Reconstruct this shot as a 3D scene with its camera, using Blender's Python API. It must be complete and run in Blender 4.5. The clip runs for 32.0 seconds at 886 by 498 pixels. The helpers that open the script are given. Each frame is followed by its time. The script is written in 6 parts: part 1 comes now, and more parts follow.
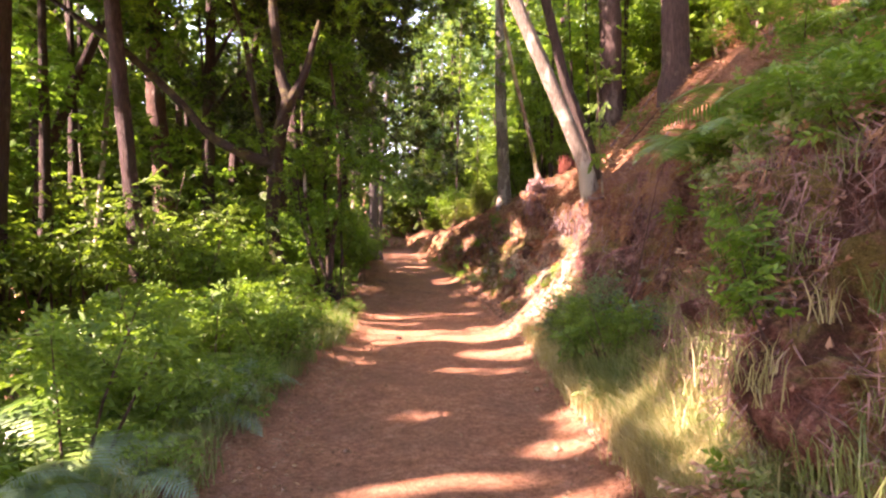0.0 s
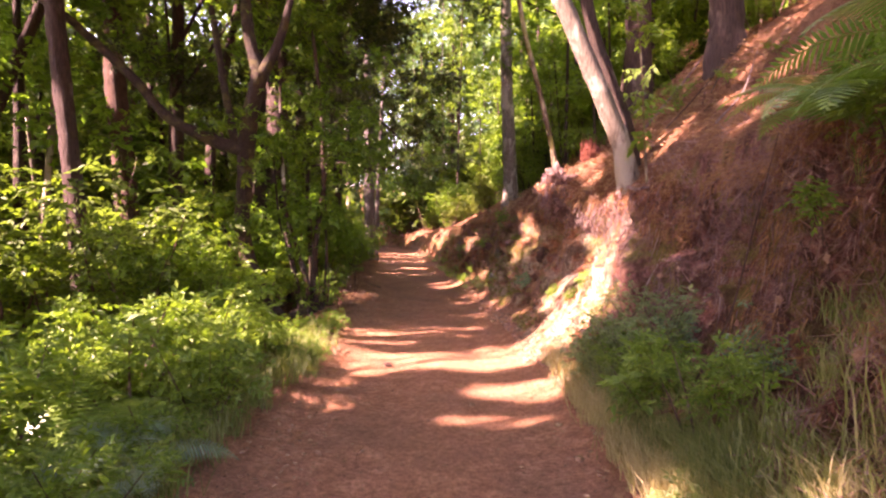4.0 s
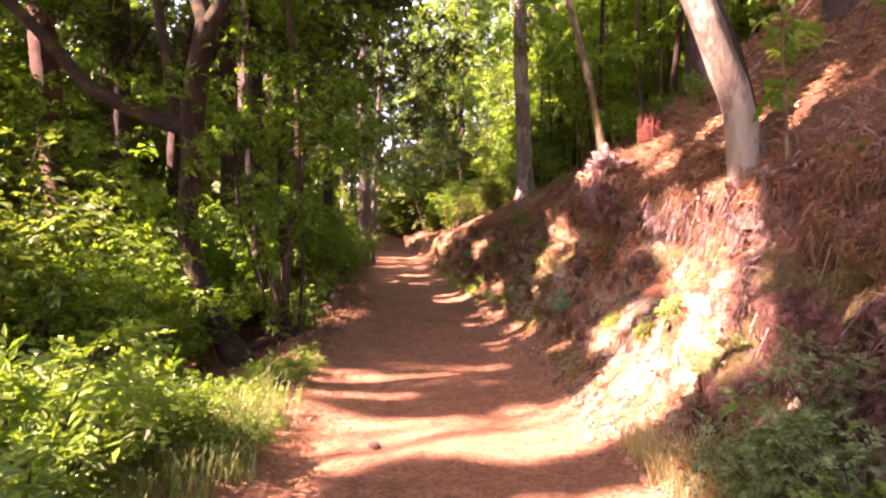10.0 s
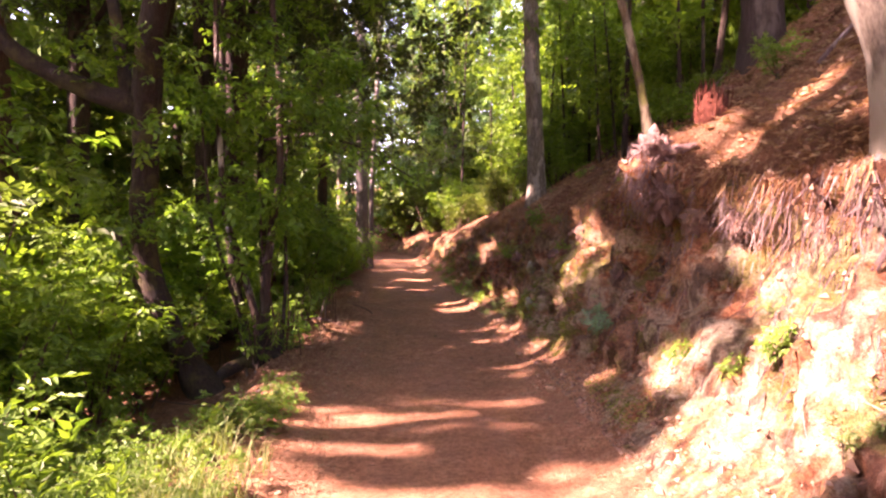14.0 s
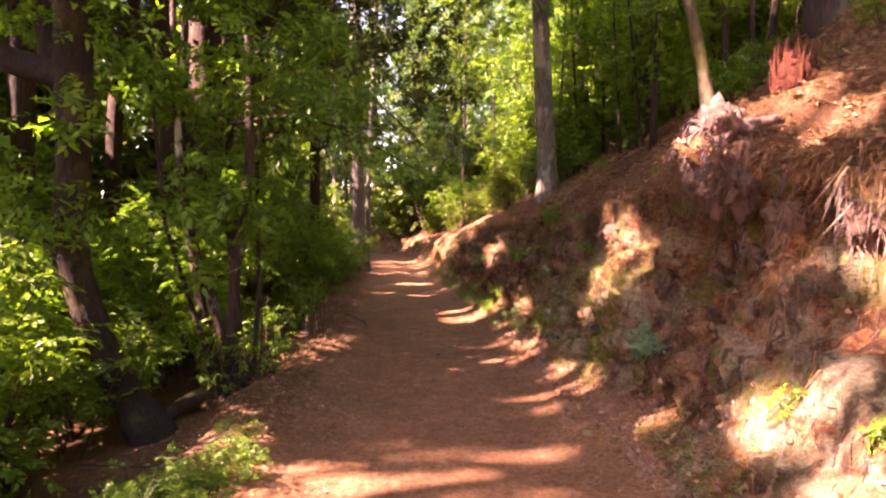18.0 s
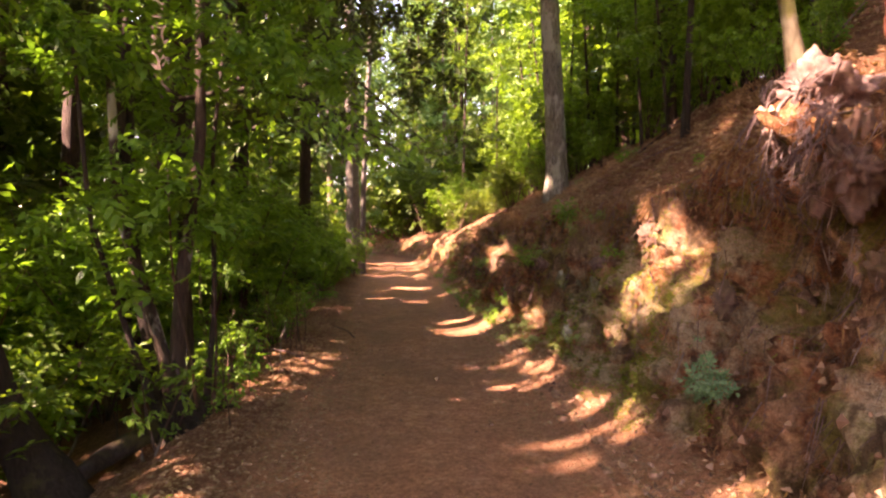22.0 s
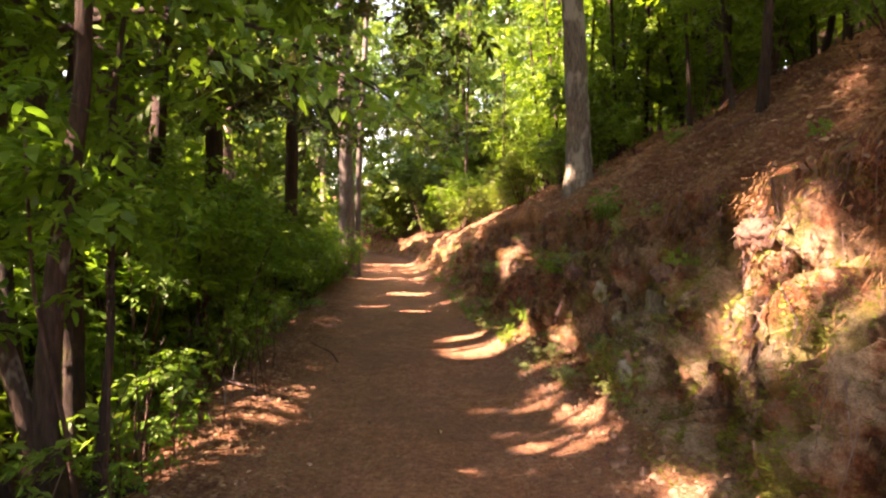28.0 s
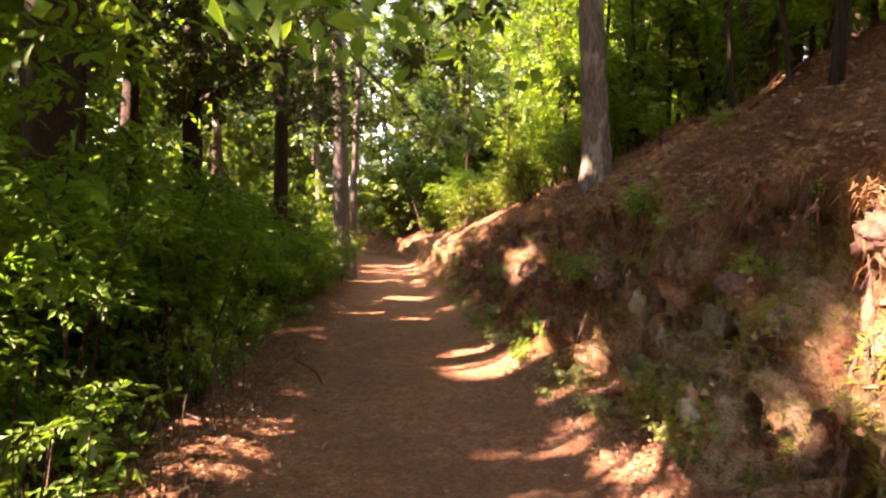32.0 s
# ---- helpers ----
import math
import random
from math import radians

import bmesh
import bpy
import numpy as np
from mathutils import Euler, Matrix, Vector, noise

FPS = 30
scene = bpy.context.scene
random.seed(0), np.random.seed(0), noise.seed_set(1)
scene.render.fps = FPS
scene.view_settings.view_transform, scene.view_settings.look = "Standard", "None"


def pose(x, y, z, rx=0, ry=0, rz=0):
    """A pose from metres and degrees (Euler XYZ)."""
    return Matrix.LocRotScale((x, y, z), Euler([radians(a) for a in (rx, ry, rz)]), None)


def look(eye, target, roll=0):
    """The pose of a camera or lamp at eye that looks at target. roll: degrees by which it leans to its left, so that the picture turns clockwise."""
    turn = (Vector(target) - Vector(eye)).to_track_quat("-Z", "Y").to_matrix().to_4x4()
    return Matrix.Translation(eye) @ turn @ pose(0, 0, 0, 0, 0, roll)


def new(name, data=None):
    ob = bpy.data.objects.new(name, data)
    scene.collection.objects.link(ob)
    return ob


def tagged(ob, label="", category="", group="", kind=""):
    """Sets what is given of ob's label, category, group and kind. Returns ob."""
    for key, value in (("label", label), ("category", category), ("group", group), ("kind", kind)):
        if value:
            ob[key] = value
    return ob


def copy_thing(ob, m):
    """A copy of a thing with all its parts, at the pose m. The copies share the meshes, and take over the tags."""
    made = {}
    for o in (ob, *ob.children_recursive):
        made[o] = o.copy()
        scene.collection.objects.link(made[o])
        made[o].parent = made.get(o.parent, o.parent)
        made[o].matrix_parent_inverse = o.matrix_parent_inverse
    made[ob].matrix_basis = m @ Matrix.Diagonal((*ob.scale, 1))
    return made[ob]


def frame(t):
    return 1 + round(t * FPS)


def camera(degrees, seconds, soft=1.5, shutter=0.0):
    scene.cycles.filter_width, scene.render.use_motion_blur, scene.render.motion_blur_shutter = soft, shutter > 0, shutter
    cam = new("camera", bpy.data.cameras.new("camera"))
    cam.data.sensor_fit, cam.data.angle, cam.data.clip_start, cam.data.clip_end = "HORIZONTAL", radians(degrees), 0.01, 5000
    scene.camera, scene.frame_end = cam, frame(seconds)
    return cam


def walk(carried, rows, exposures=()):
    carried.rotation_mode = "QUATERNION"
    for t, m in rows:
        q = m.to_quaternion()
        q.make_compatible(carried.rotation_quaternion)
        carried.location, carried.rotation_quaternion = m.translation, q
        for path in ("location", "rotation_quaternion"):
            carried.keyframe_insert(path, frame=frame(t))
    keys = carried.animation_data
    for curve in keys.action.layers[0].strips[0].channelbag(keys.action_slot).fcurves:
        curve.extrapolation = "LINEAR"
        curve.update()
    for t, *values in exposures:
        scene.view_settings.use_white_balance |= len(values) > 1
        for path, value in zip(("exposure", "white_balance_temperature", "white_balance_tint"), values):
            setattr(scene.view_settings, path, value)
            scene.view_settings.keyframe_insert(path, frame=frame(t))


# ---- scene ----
cam = camera(72.0, 32.0, soft=2.3)
EYE, TILT, LEAN, TURN = 1.5, -1.9, 0.0, 0.0
ROWS = [
    (0.0, 0.000, 0.000, 0.000, 0.00, 0.00, -0.00),
    (0.5, -0.003, 0.204, 0.011, 0.01, -0.05, -0.01),
    (1.0, -0.005, 0.420, 0.016, 0.01, -0.08, -0.02),
    (1.5, -0.004, 0.642, 0.021, 0.01, -0.11, -0.03),
    (2.0, -0.004, 0.860, 0.028, 0.01, -0.15, -0.03),
    (2.5, -0.002, 1.080, 0.035, 0.01, -0.17, -0.03),
    (3.0, -0.001, 1.300, 0.044, 0.01, -0.19, -0.03),
    (3.5, -0.002, 1.518, 0.053, 0.01, -0.19, -0.01),
    (5.5, -0.015, 2.385, 0.097, 0.01, -0.23, -0.04),
    (6.0, -0.018, 2.594, 0.104, 0.02, -0.21, -0.01),
    (6.5, -0.029, 2.799, 0.114, 0.01, -0.20, -0.04),
    (7.0, -0.042, 3.004, 0.122, 0.01, -0.17, -0.06),
    (7.5, -0.059, 3.200, 0.130, 0.01, -0.16, -0.02),
    (8.0, -0.073, 3.396, 0.136, 0.01, -0.13, -0.04),
    (8.5, -0.084, 3.589, 0.144, 0.01, -0.11, -0.05),
    (9.0, -0.099, 3.772, 0.151, -0.01, -0.11, -0.07),
    (9.5, -0.113, 3.954, 0.158, -0.03, -0.08, -0.05),
    (10.0, -0.129, 4.129, 0.165, -0.04, -0.06, -0.06),
    (10.5, -0.146, 4.303, 0.169, -0.07, -0.04, -0.07),
    (11.0, -0.163, 4.475, 0.174, -0.08, -0.01, -0.03),
    (11.5, -0.179, 4.646, 0.178, -0.09, -0.01, -0.05),
    (12.0, -0.197, 4.815, 0.183, -0.11, 0.01, -0.04),
    (12.5, -0.209, 4.982, 0.191, -0.09, 0.02, -0.02),
    (13.0, -0.225, 5.146, 0.195, -0.12, 0.05, -0.02),
    (13.5, -0.235, 5.305, 0.198, -0.15, 0.07, -0.03),
    (14.0, -0.247, 5.467, 0.205, -0.17, 0.07, -0.03),
    (14.5, -0.260, 5.626, 0.215, -0.20, 0.08, -0.03),
    (16.5, -0.289, 6.239, 0.246, -0.16, 0.10, 0.28),
    (17.0, -0.293, 6.400, 0.246, -0.18, 0.09, 0.29),
    (17.5, -0.290, 6.564, 0.248, -0.19, 0.07, 0.28),
    (18.0, -0.290, 6.722, 0.249, -0.19, 0.07, 0.32),
    (18.5, -0.290, 6.876, 0.253, -0.21, 0.08, 0.32),
    (19.0, -0.282, 7.027, 0.258, -0.18, 0.09, 0.32),
    (19.5, -0.282, 7.178, 0.265, -0.19, 0.08, 0.34),
    (20.0, -0.278, 7.324, 0.271, -0.19, 0.08, 0.34),
    (20.5, -0.283, 7.469, 0.277, -0.21, 0.08, 0.34),
    (21.0, -0.283, 7.615, 0.280, -0.21, 0.09, 0.34),
    (21.5, -0.278, 7.761, 0.284, -0.21, 0.09, 0.32),
    (22.0, -0.275, 7.907, 0.293, -0.22, 0.08, 0.33),
    (22.5, -0.268, 8.053, 0.297, -0.21, 0.09, 0.29),
    (23.0, -0.261, 8.198, 0.299, -0.22, 0.09, 0.28),
    (23.5, -0.258, 8.342, 0.300, -0.23, 0.08, 0.27),
    (24.0, -0.263, 8.485, 0.304, -0.23, 0.07, 0.27),
    (24.5, -0.272, 8.625, 0.308, -0.25, 0.07, 0.28),
    (25.0, -0.280, 8.761, 0.315, -0.27, 0.05, 0.24),
    (25.5, -0.289, 8.901, 0.321, -0.27, 0.05, 0.22),
    (27.5, -0.323, 9.458, 0.332, -0.26, 0.04, 0.18),
    (28.0, -0.334, 9.591, 0.333, -0.28, 0.04, 0.15),
    (28.5, -0.340, 9.726, 0.335, -0.29, 0.05, 0.16),
    (29.0, -0.344, 9.862, 0.337, -0.31, 0.04, 0.17),
    (29.5, -0.347, 9.996, 0.340, -0.32, 0.03, 0.14),
    (30.0, -0.352, 10.129, 0.342, -0.33, 0.03, 0.14),
    (30.5, -0.360, 10.257, 0.347, -0.34, 0.02, 0.15),
    (31.0, -0.365, 10.384, 0.350, -0.34, 0.01, 0.14),
    (31.5, -0.366, 10.510, 0.353, -0.35, 0.01, 0.14),
    (32.0, -0.365, 10.634, 0.359, -0.33, 0.01, 0.17),
]
walk(cam, [(t, pose(0, 0, EYE, TILT, LEAN, TURN) @ pose(x, y, z, 90 + pitch, roll, yaw)) for t, x, y, z, yaw, pitch, roll in ROWS],
     exposures=[(0.0, 3.44, 7900, 48), (6.0, 3.46, 8400, 70), (9.0, 3.52, 8400, 66), (12.0, 3.47, 8100, 60), (14.0, 3.4, 8000, 60), (19.0, 3.5, 9100, 54), (25.0, 3.53, 9400, 38), (32.0, 3.59, 9400, 44)])

# ---- light ----
SUN_AZ, SUN_EL = -20.0, 43.0            # degrees ahead of straight left, and above the horizon
SUN = Vector((-math.cos(radians(SUN_AZ)) * math.cos(radians(SUN_EL)), math.sin(radians(SUN_AZ)) * math.cos(radians(SUN_EL)), math.sin(radians(SUN_EL))))
world = bpy.data.worlds.new("sky")
scene.world = world
world.use_nodes = True
sky = world.node_tree.nodes.new("ShaderNodeTexSky")
sky.sky_type, sky.sun_disc = "NISHITA", False
sky.sun_elevation, sky.sun_rotation = radians(SUN_EL), math.atan2(SUN.x, SUN.y)
back = world.node_tree.nodes["Background"]
world.node_tree.links.new(sky.outputs[0], back.inputs[0])
back.inputs[1].default_value = 0.15
lamp = bpy.data.lights.new("sun", "SUN")
lamp.energy, lamp.angle, lamp.color = 5.0, radians(1.0), (1.0, 0.96, 0.88)
sun = new("sun", lamp)
sun.matrix_world = look((-40, 10, 40), Vector((-40, 10, 40)) - SUN)


# ---- materials ----
def material(name, rough=0.8, spec=0.3):
    m = bpy.data.materials.new(name)
    m.use_nodes = True
    b = m.node_tree.nodes["Principled BSDF"]
    b.inputs["Roughness"].default_value = rough
    b.inputs["Specular IOR Level"].default_value = spec
    return m, m.node_tree, b


def node(nt, kind, **values):
    n = nt.nodes.new(kind)
    for key, value in values.items():
        n.inputs[key.replace("_", " ")].default_value = value
    return n


def ramp(nt, source, stops):
    r = nt.nodes.new("ShaderNodeValToRGB")
    while len(r.color_ramp.elements) < len(stops):
        r.color_ramp.elements.new(0.5)
    for e, (p, c) in zip(r.color_ramp.elements, stops):
        e.position, e.color = p, (*c, 1)
    nt.links.new(source, r.inputs[0])
    return r.outputs[0]


def blend(nt, fac, a, b, mode="MIX"):
    n = nt.nodes.new("ShaderNodeMix")
    n.data_type, n.blend_type = "RGBA", mode
    for sock, v in ((0, fac), (6, a), (7, b)):
        if isinstance(v, (int, float)):
            n.inputs[sock].default_value = v
        elif isinstance(v, tuple):
            n.inputs[sock].default_value = (*v, 1)
        else:
            nt.links.new(v, n.inputs[sock])
    return n.outputs[2]


def bump(nt, b, source, strength, distance):
    n = node(nt, "ShaderNodeBump", Strength=strength, Distance=distance)
    nt.links.new(source, n.inputs["Height"])
    nt.links.new(n.outputs[0], b.inputs["Normal"])


def place(nt):
    return nt.nodes.new("ShaderNodeNewGeometry").outputs["Position"]


def noise_tex(nt, scale, detail=4.0, rough=0.6, stretch=None, own=False):
    n = node(nt, "ShaderNodeTexNoise", Scale=scale, Detail=detail, Roughness=rough)
    src = nt.nodes.new("ShaderNodeTexCoord").outputs["Object"] if own else place(nt)
    if stretch:
        mp = node(nt, "ShaderNodeMapping", Scale=stretch)
        nt.links.new(src, mp.inputs[0])
        src = mp.outputs[0]
    nt.links.new(src, n.inputs["Vector"])
    return n.outputs["Fac"]


def leaf_material(name, dark, mid, light, through_it=0.45, rough=0.45, spec=0.35):
    m, nt, b = material(name, rough, spec)
    rnd = nt.nodes.new("ShaderNodeNewGeometry").outputs["Random Per Island"]
    col = ramp(nt, rnd, [(0.0, dark), (0.55, mid), (1.0, light)])
    big = noise_tex(nt, 0.9, 2.0)
    col = blend(nt, ramp(nt, big, [(0.4, (0, 0, 0)), (0.65, (0.5, 0.5, 0.5))]), col, light)
    nt.links.new(col, b.inputs["Base Color"])
    t = nt.nodes.new("ShaderNodeBsdfTranslucent")
    warm = blend(nt, 1.0, col, (1.35, 1.38, 0.62), "MULTIPLY")
    nt.links.new(warm, t.inputs[0])
    mix = node(nt, "ShaderNodeMixShader", Fac=through_it)
    nt.links.new(b.outputs[0], mix.inputs[1])
    nt.links.new(t.outputs[0], mix.inputs[2])
    nt.links.new(mix.outputs[0], nt.nodes["Material Output"].inputs[0])
    return m


def bark_material(name, dark, light, patch, patch_amount=0.55, moss=0.0):
    m, nt, b = material(name, 0.85, 0.2)
    grain = noise_tex(nt, 13.0, 6.0, 0.75, (3.5, 3.5, 0.5))
    col = ramp(nt, grain, [(0.32, dark), (0.62, light)])
    spots = noise_tex(nt, 2.6, 4.0, 0.6, (1.3, 1.3, 0.6))
    col = blend(nt, ramp(nt, spots, [(patch_amount, (0, 0, 0)), (patch_amount + 0.08, (0.85, 0.85, 0.85))]), col, patch)
    if moss:
        green = noise_tex(nt, 3.4, 5.0, 0.7)
        col = blend(nt, ramp(nt, green, [(0.5, (0, 0, 0)), (0.62, (moss, moss, moss))]), col, (0.22, 0.2, 0.05))
    nt.links.new(col, b.inputs["Base Color"])
    bump(nt, b, grain, 1.0, 0.05)
    return m


LEAF_HERB = leaf_material("herb_leaf", (0.05, 0.114, 0.015), (0.091, 0.177, 0.025), (0.168, 0.27, 0.041))
LEAF_SHRUB = leaf_material("shrub_leaf", (0.05, 0.113, 0.014), (0.093, 0.189, 0.022), (0.176, 0.291, 0.039), 0.5)
LEAF_EDGE = leaf_material("edge_leaf", (0.046, 0.115, 0.018), (0.092, 0.204, 0.03), (0.171, 0.318, 0.048), 0.5)
LEAF_BLUE = leaf_material("bluish_leaf", (0.04, 0.09, 0.05), (0.09, 0.17, 0.09), (0.17, 0.28, 0.15), 0.35)
LEAF_GREY = leaf_material("grey_leaf", (0.072, 0.114, 0.043), (0.128, 0.19, 0.072), (0.208, 0.285, 0.128), 0.35)
LEAF_STRAW = leaf_material("straw_blade", (0.2, 0.17, 0.07), (0.34, 0.29, 0.14), (0.5, 0.44, 0.25), 0.4, 0.5, 0.3)
LEAF_TREE = leaf_material("tree_leaf", (0.044, 0.092, 0.014), (0.081, 0.151, 0.022), (0.153, 0.238, 0.037), 0.5)
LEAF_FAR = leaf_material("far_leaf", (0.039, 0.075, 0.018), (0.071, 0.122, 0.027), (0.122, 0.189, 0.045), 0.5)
# the bluish haze of distance is put into this leaf colour
LEAF_HAZE = leaf_material("hazed_leaf", (0.047, 0.104, 0.043), (0.077, 0.158, 0.067), (0.131, 0.236, 0.095), 0.45)
LEAF_DARK = leaf_material("dark_leaf", (0.018, 0.032, 0.01), (0.035, 0.055, 0.014), (0.07, 0.095, 0.022), 0.25)
LEAF_YELLOW = leaf_material("yellow_leaf", (0.052, 0.087, 0.016), (0.095, 0.137, 0.026), (0.146, 0.181, 0.038), 0.5)
LEAF_FERN = leaf_material("fern_leaf", (0.06, 0.14, 0.03), (0.1, 0.2, 0.035), (0.17, 0.28, 0.06), 0.4, 0.35, 0.5)
LEAF_FERN_PALE = leaf_material("pale_fern_leaf", (0.08, 0.15, 0.1), (0.13, 0.22, 0.14), (0.22, 0.32, 0.22), 0.3, 0.3, 0.6)
LEAF_GRASS = leaf_material("grass_blade", (0.07, 0.12, 0.03), (0.14, 0.19, 0.055), (0.28, 0.3, 0.13), 0.4, 0.5, 0.3)
LEAF_DRY = leaf_material("dry_blade", (0.1, 0.04, 0.02), (0.22, 0.098, 0.047), (0.4, 0.22, 0.115), 0.2, 0.7, 0.2)
LEAF_LITTER = leaf_material("litter_leaf", (0.13, 0.058, 0.033), (0.29, 0.145, 0.082), (0.46, 0.29, 0.18), 0.15, 0.7, 0.25)
LEAF_MOSS = leaf_material("moss", (0.05, 0.065, 0.012), (0.11, 0.13, 0.024), (0.25, 0.26, 0.055), 0.25, 0.8, 0.1)
LEAF_WITHER = leaf_material("withered_stem", (0.09, 0.045, 0.042), (0.2, 0.11, 0.1), (0.35, 0.21, 0.18), 0.1, 0.75, 0.2)
BARK_DARK = bark_material("dark_bark", (0.02, 0.014, 0.012), (0.075, 0.048, 0.038), (0.13, 0.1, 0.08), 0.62)
BARK_PINE = bark_material("pine_bark", (0.025, 0.015, 0.013), (0.09, 0.056, 0.047), (0.16, 0.12, 0.098), 0.6)
BARK_RED = bark_material("red_bark", (0.04, 0.02, 0.016), (0.14, 0.078, 0.058), (0.34, 0.27, 0.22), 0.58)
BARK_PALE = bark_material("pale_bark", (0.07, 0.052, 0.04), (0.25, 0.2, 0.155), (0.44, 0.39, 0.31), 0.5)
BARK_MOSS = bark_material("mossy_bark", (0.06, 0.04, 0.025), (0.2, 0.14, 0.085), (0.4, 0.32, 0.22), 0.55, 0.75)
BARK_FORK = bark_material("lichen_bark", (0.022, 0.014, 0.011), (0.06, 0.04, 0.032), (0.14, 0.115, 0.08), 0.66, 0.25)
BARK_GUM = bark_material("gum_bark", (0.06, 0.048, 0.042), (0.15, 0.125, 0.11), (0.24, 0.21, 0.19), 0.58)
BARK_STEM = bark_material("patchy_bark", (0.03, 0.019, 0.015), (0.1, 0.062, 0.046), (0.6, 0.54, 0.46), 0.57)
CRUMB = leaf_material("clay_crumb", (0.09, 0.04, 0.028), (0.22, 0.105, 0.07), (0.36, 0.22, 0.15), 0.0, 0.95, 0.1)
ROOT = bark_material("root_wood", (0.08, 0.042, 0.04), (0.26, 0.165, 0.155), (0.42, 0.31, 0.28), 0.55)
RED_WOOD = bark_material("rotten_wood", (0.06, 0.015, 0.01), (0.2, 0.055, 0.034), (0.34, 0.14, 0.09), 0.6)


def ground_material():
    m, nt, b = material("soil", 0.92, 0.15)
    att = nt.nodes.new("ShaderNodeAttribute")
    att.attribute_name = "cover"
    sep = nt.nodes.new("ShaderNodeSeparateColor")
    nt.links.new(att.outputs["Color"], sep.inputs[0])
    fine, mid, large = noise_tex(nt, 55, 6, 0.7), noise_tex(nt, 6.5, 5, 0.65), noise_tex(nt, 1.1, 4, 0.55)
    # trodden earth
    dirt = ramp(nt, mid, [(0.3, (0.4, 0.172, 0.094)), (0.55, (0.55, 0.258, 0.15)), (0.75, (0.67, 0.365, 0.235))])
    dirt = blend(nt, ramp(nt, large, [(0.42, (0, 0, 0)), (0.64, (0.65, 0.65, 0.65))]), dirt, (0.36, 0.18, 0.112))
    dirt = blend(nt, ramp(nt, fine, [(0.55, (0, 0, 0)), (0.76, (0.6, 0.6, 0.6))]), dirt, (0.26, 0.125, 0.078))
    # cut bank: red clay with pale lumps
    clay = ramp(nt, noise_tex(nt, 9.0, 6, 0.75), [(0.36, (0.098, 0.033, 0.018)), (0.48, (0.309, 0.11, 0.054)), (0.62, (0.515, 0.239, 0.131))])
    pale = ramp(nt, fine, [(0.3, (0.433, 0.294, 0.189)), (0.7, (0.66, 0.56, 0.43))])
    spots = noise_tex(nt, 3.0, 5, 0.65)
    lumps = nt.nodes.new("ShaderNodeMath")
    lumps.operation = "MULTIPLY"
    nt.links.new(ramp(nt, spots, [(0.42, (0, 0, 0)), (0.56, (0.9, 0.9, 0.9))]), lumps.inputs[0])
    nt.links.new(sep.outputs[2], lumps.inputs[1])
    clay = blend(nt, lumps.outputs[0], clay, pale)
    purple = ramp(nt, noise_tex(nt, 11.0, 6, 0.75, (1.0, 1.5, 0.6)), [(0.36, (0.077, 0.029, 0.026)), (0.5, (0.237, 0.101, 0.082)), (0.66, (0.433, 0.23, 0.18))])
    clay = blend(nt, att.outputs["Alpha"], clay, purple)
    mossy = noise_tex(nt, 2.2, 5, 0.7)
    clay = blend(nt, ramp(nt, mossy, [(0.49, (0, 0, 0)), (0.6, (0.75, 0.75, 0.75))]), clay, (0.19, 0.18, 0.045))
    streak = noise_tex(nt, 5.0, 4, 0.6, (1.0, 1.6, 0.22))
    clay = blend(nt, ramp(nt, streak, [(0.5, (0, 0, 0)), (0.6, (0.75, 0.75, 0.75))]), clay, (0.072, 0.031, 0.021))
    # needles and dead leaves
    needles = noise_tex(nt, 40, 6, 0.8, (1.0, 0.35, 1.0))
    litter = ramp(nt, needles, [(0.3, (0.1, 0.038, 0.02)), (0.5, (0.27, 0.122, 0.068)), (0.7, (0.46, 0.26, 0.165))])
    litter = blend(nt, ramp(nt, large, [(0.4, (0, 0, 0)), (0.7, (0.6, 0.6, 0.6))]), litter, (0.134, 0.057, 0.031))
    wob = noise_tex(nt, 3.2, 7, 0.78)

    def edge(value):
        s = nt.nodes.new("ShaderNodeMath")
        s.operation = "ADD"
        nt.links.new(value, s.inputs[0])
        nt.links.new(wob, s.inputs[1])
        return ramp(nt, s.outputs[0], [(0.75, (0, 0, 0)), (1.25, (1, 1, 1))])
    col = blend(nt, edge(sep.outputs[0]), litter, dirt)
    col = blend(nt, edge(sep.outputs[1]), col, clay)
    grit = noise_tex(nt, 130, 3, 0.7)
    crumbs = noise_tex(nt, 26, 6, 0.8)
    col = blend(nt, 1.0, col, ramp(nt, crumbs, [(0.34, (0.65, 0.62, 0.6)), (0.5, (1.05, 1.05, 1.05)), (0.66, (1.35, 1.33, 1.3))]), "MULTIPLY")
    col = blend(nt, 0.7, col, ramp(nt, grit, [(0.38, (0.6, 0.58, 0.55)), (0.62, (1.2, 1.2, 1.2))]), "MULTIPLY")
    nt.links.new(col, b.inputs["Base Color"])
    both = nt.nodes.new("ShaderNodeMath")
    both.operation = "ADD"
    nt.links.new(fine, both.inputs[0])
    nt.links.new(mid, both.inputs[1])
    more = nt.nodes.new("ShaderNodeMath")
    more.operation = "ADD"
    nt.links.new(both.outputs[0], more.inputs[0])
    nt.links.new(crumbs, more.inputs[1])
    bump(nt, b, more.outputs[0], 1.0, 0.06)
    return m


SOIL = ground_material()


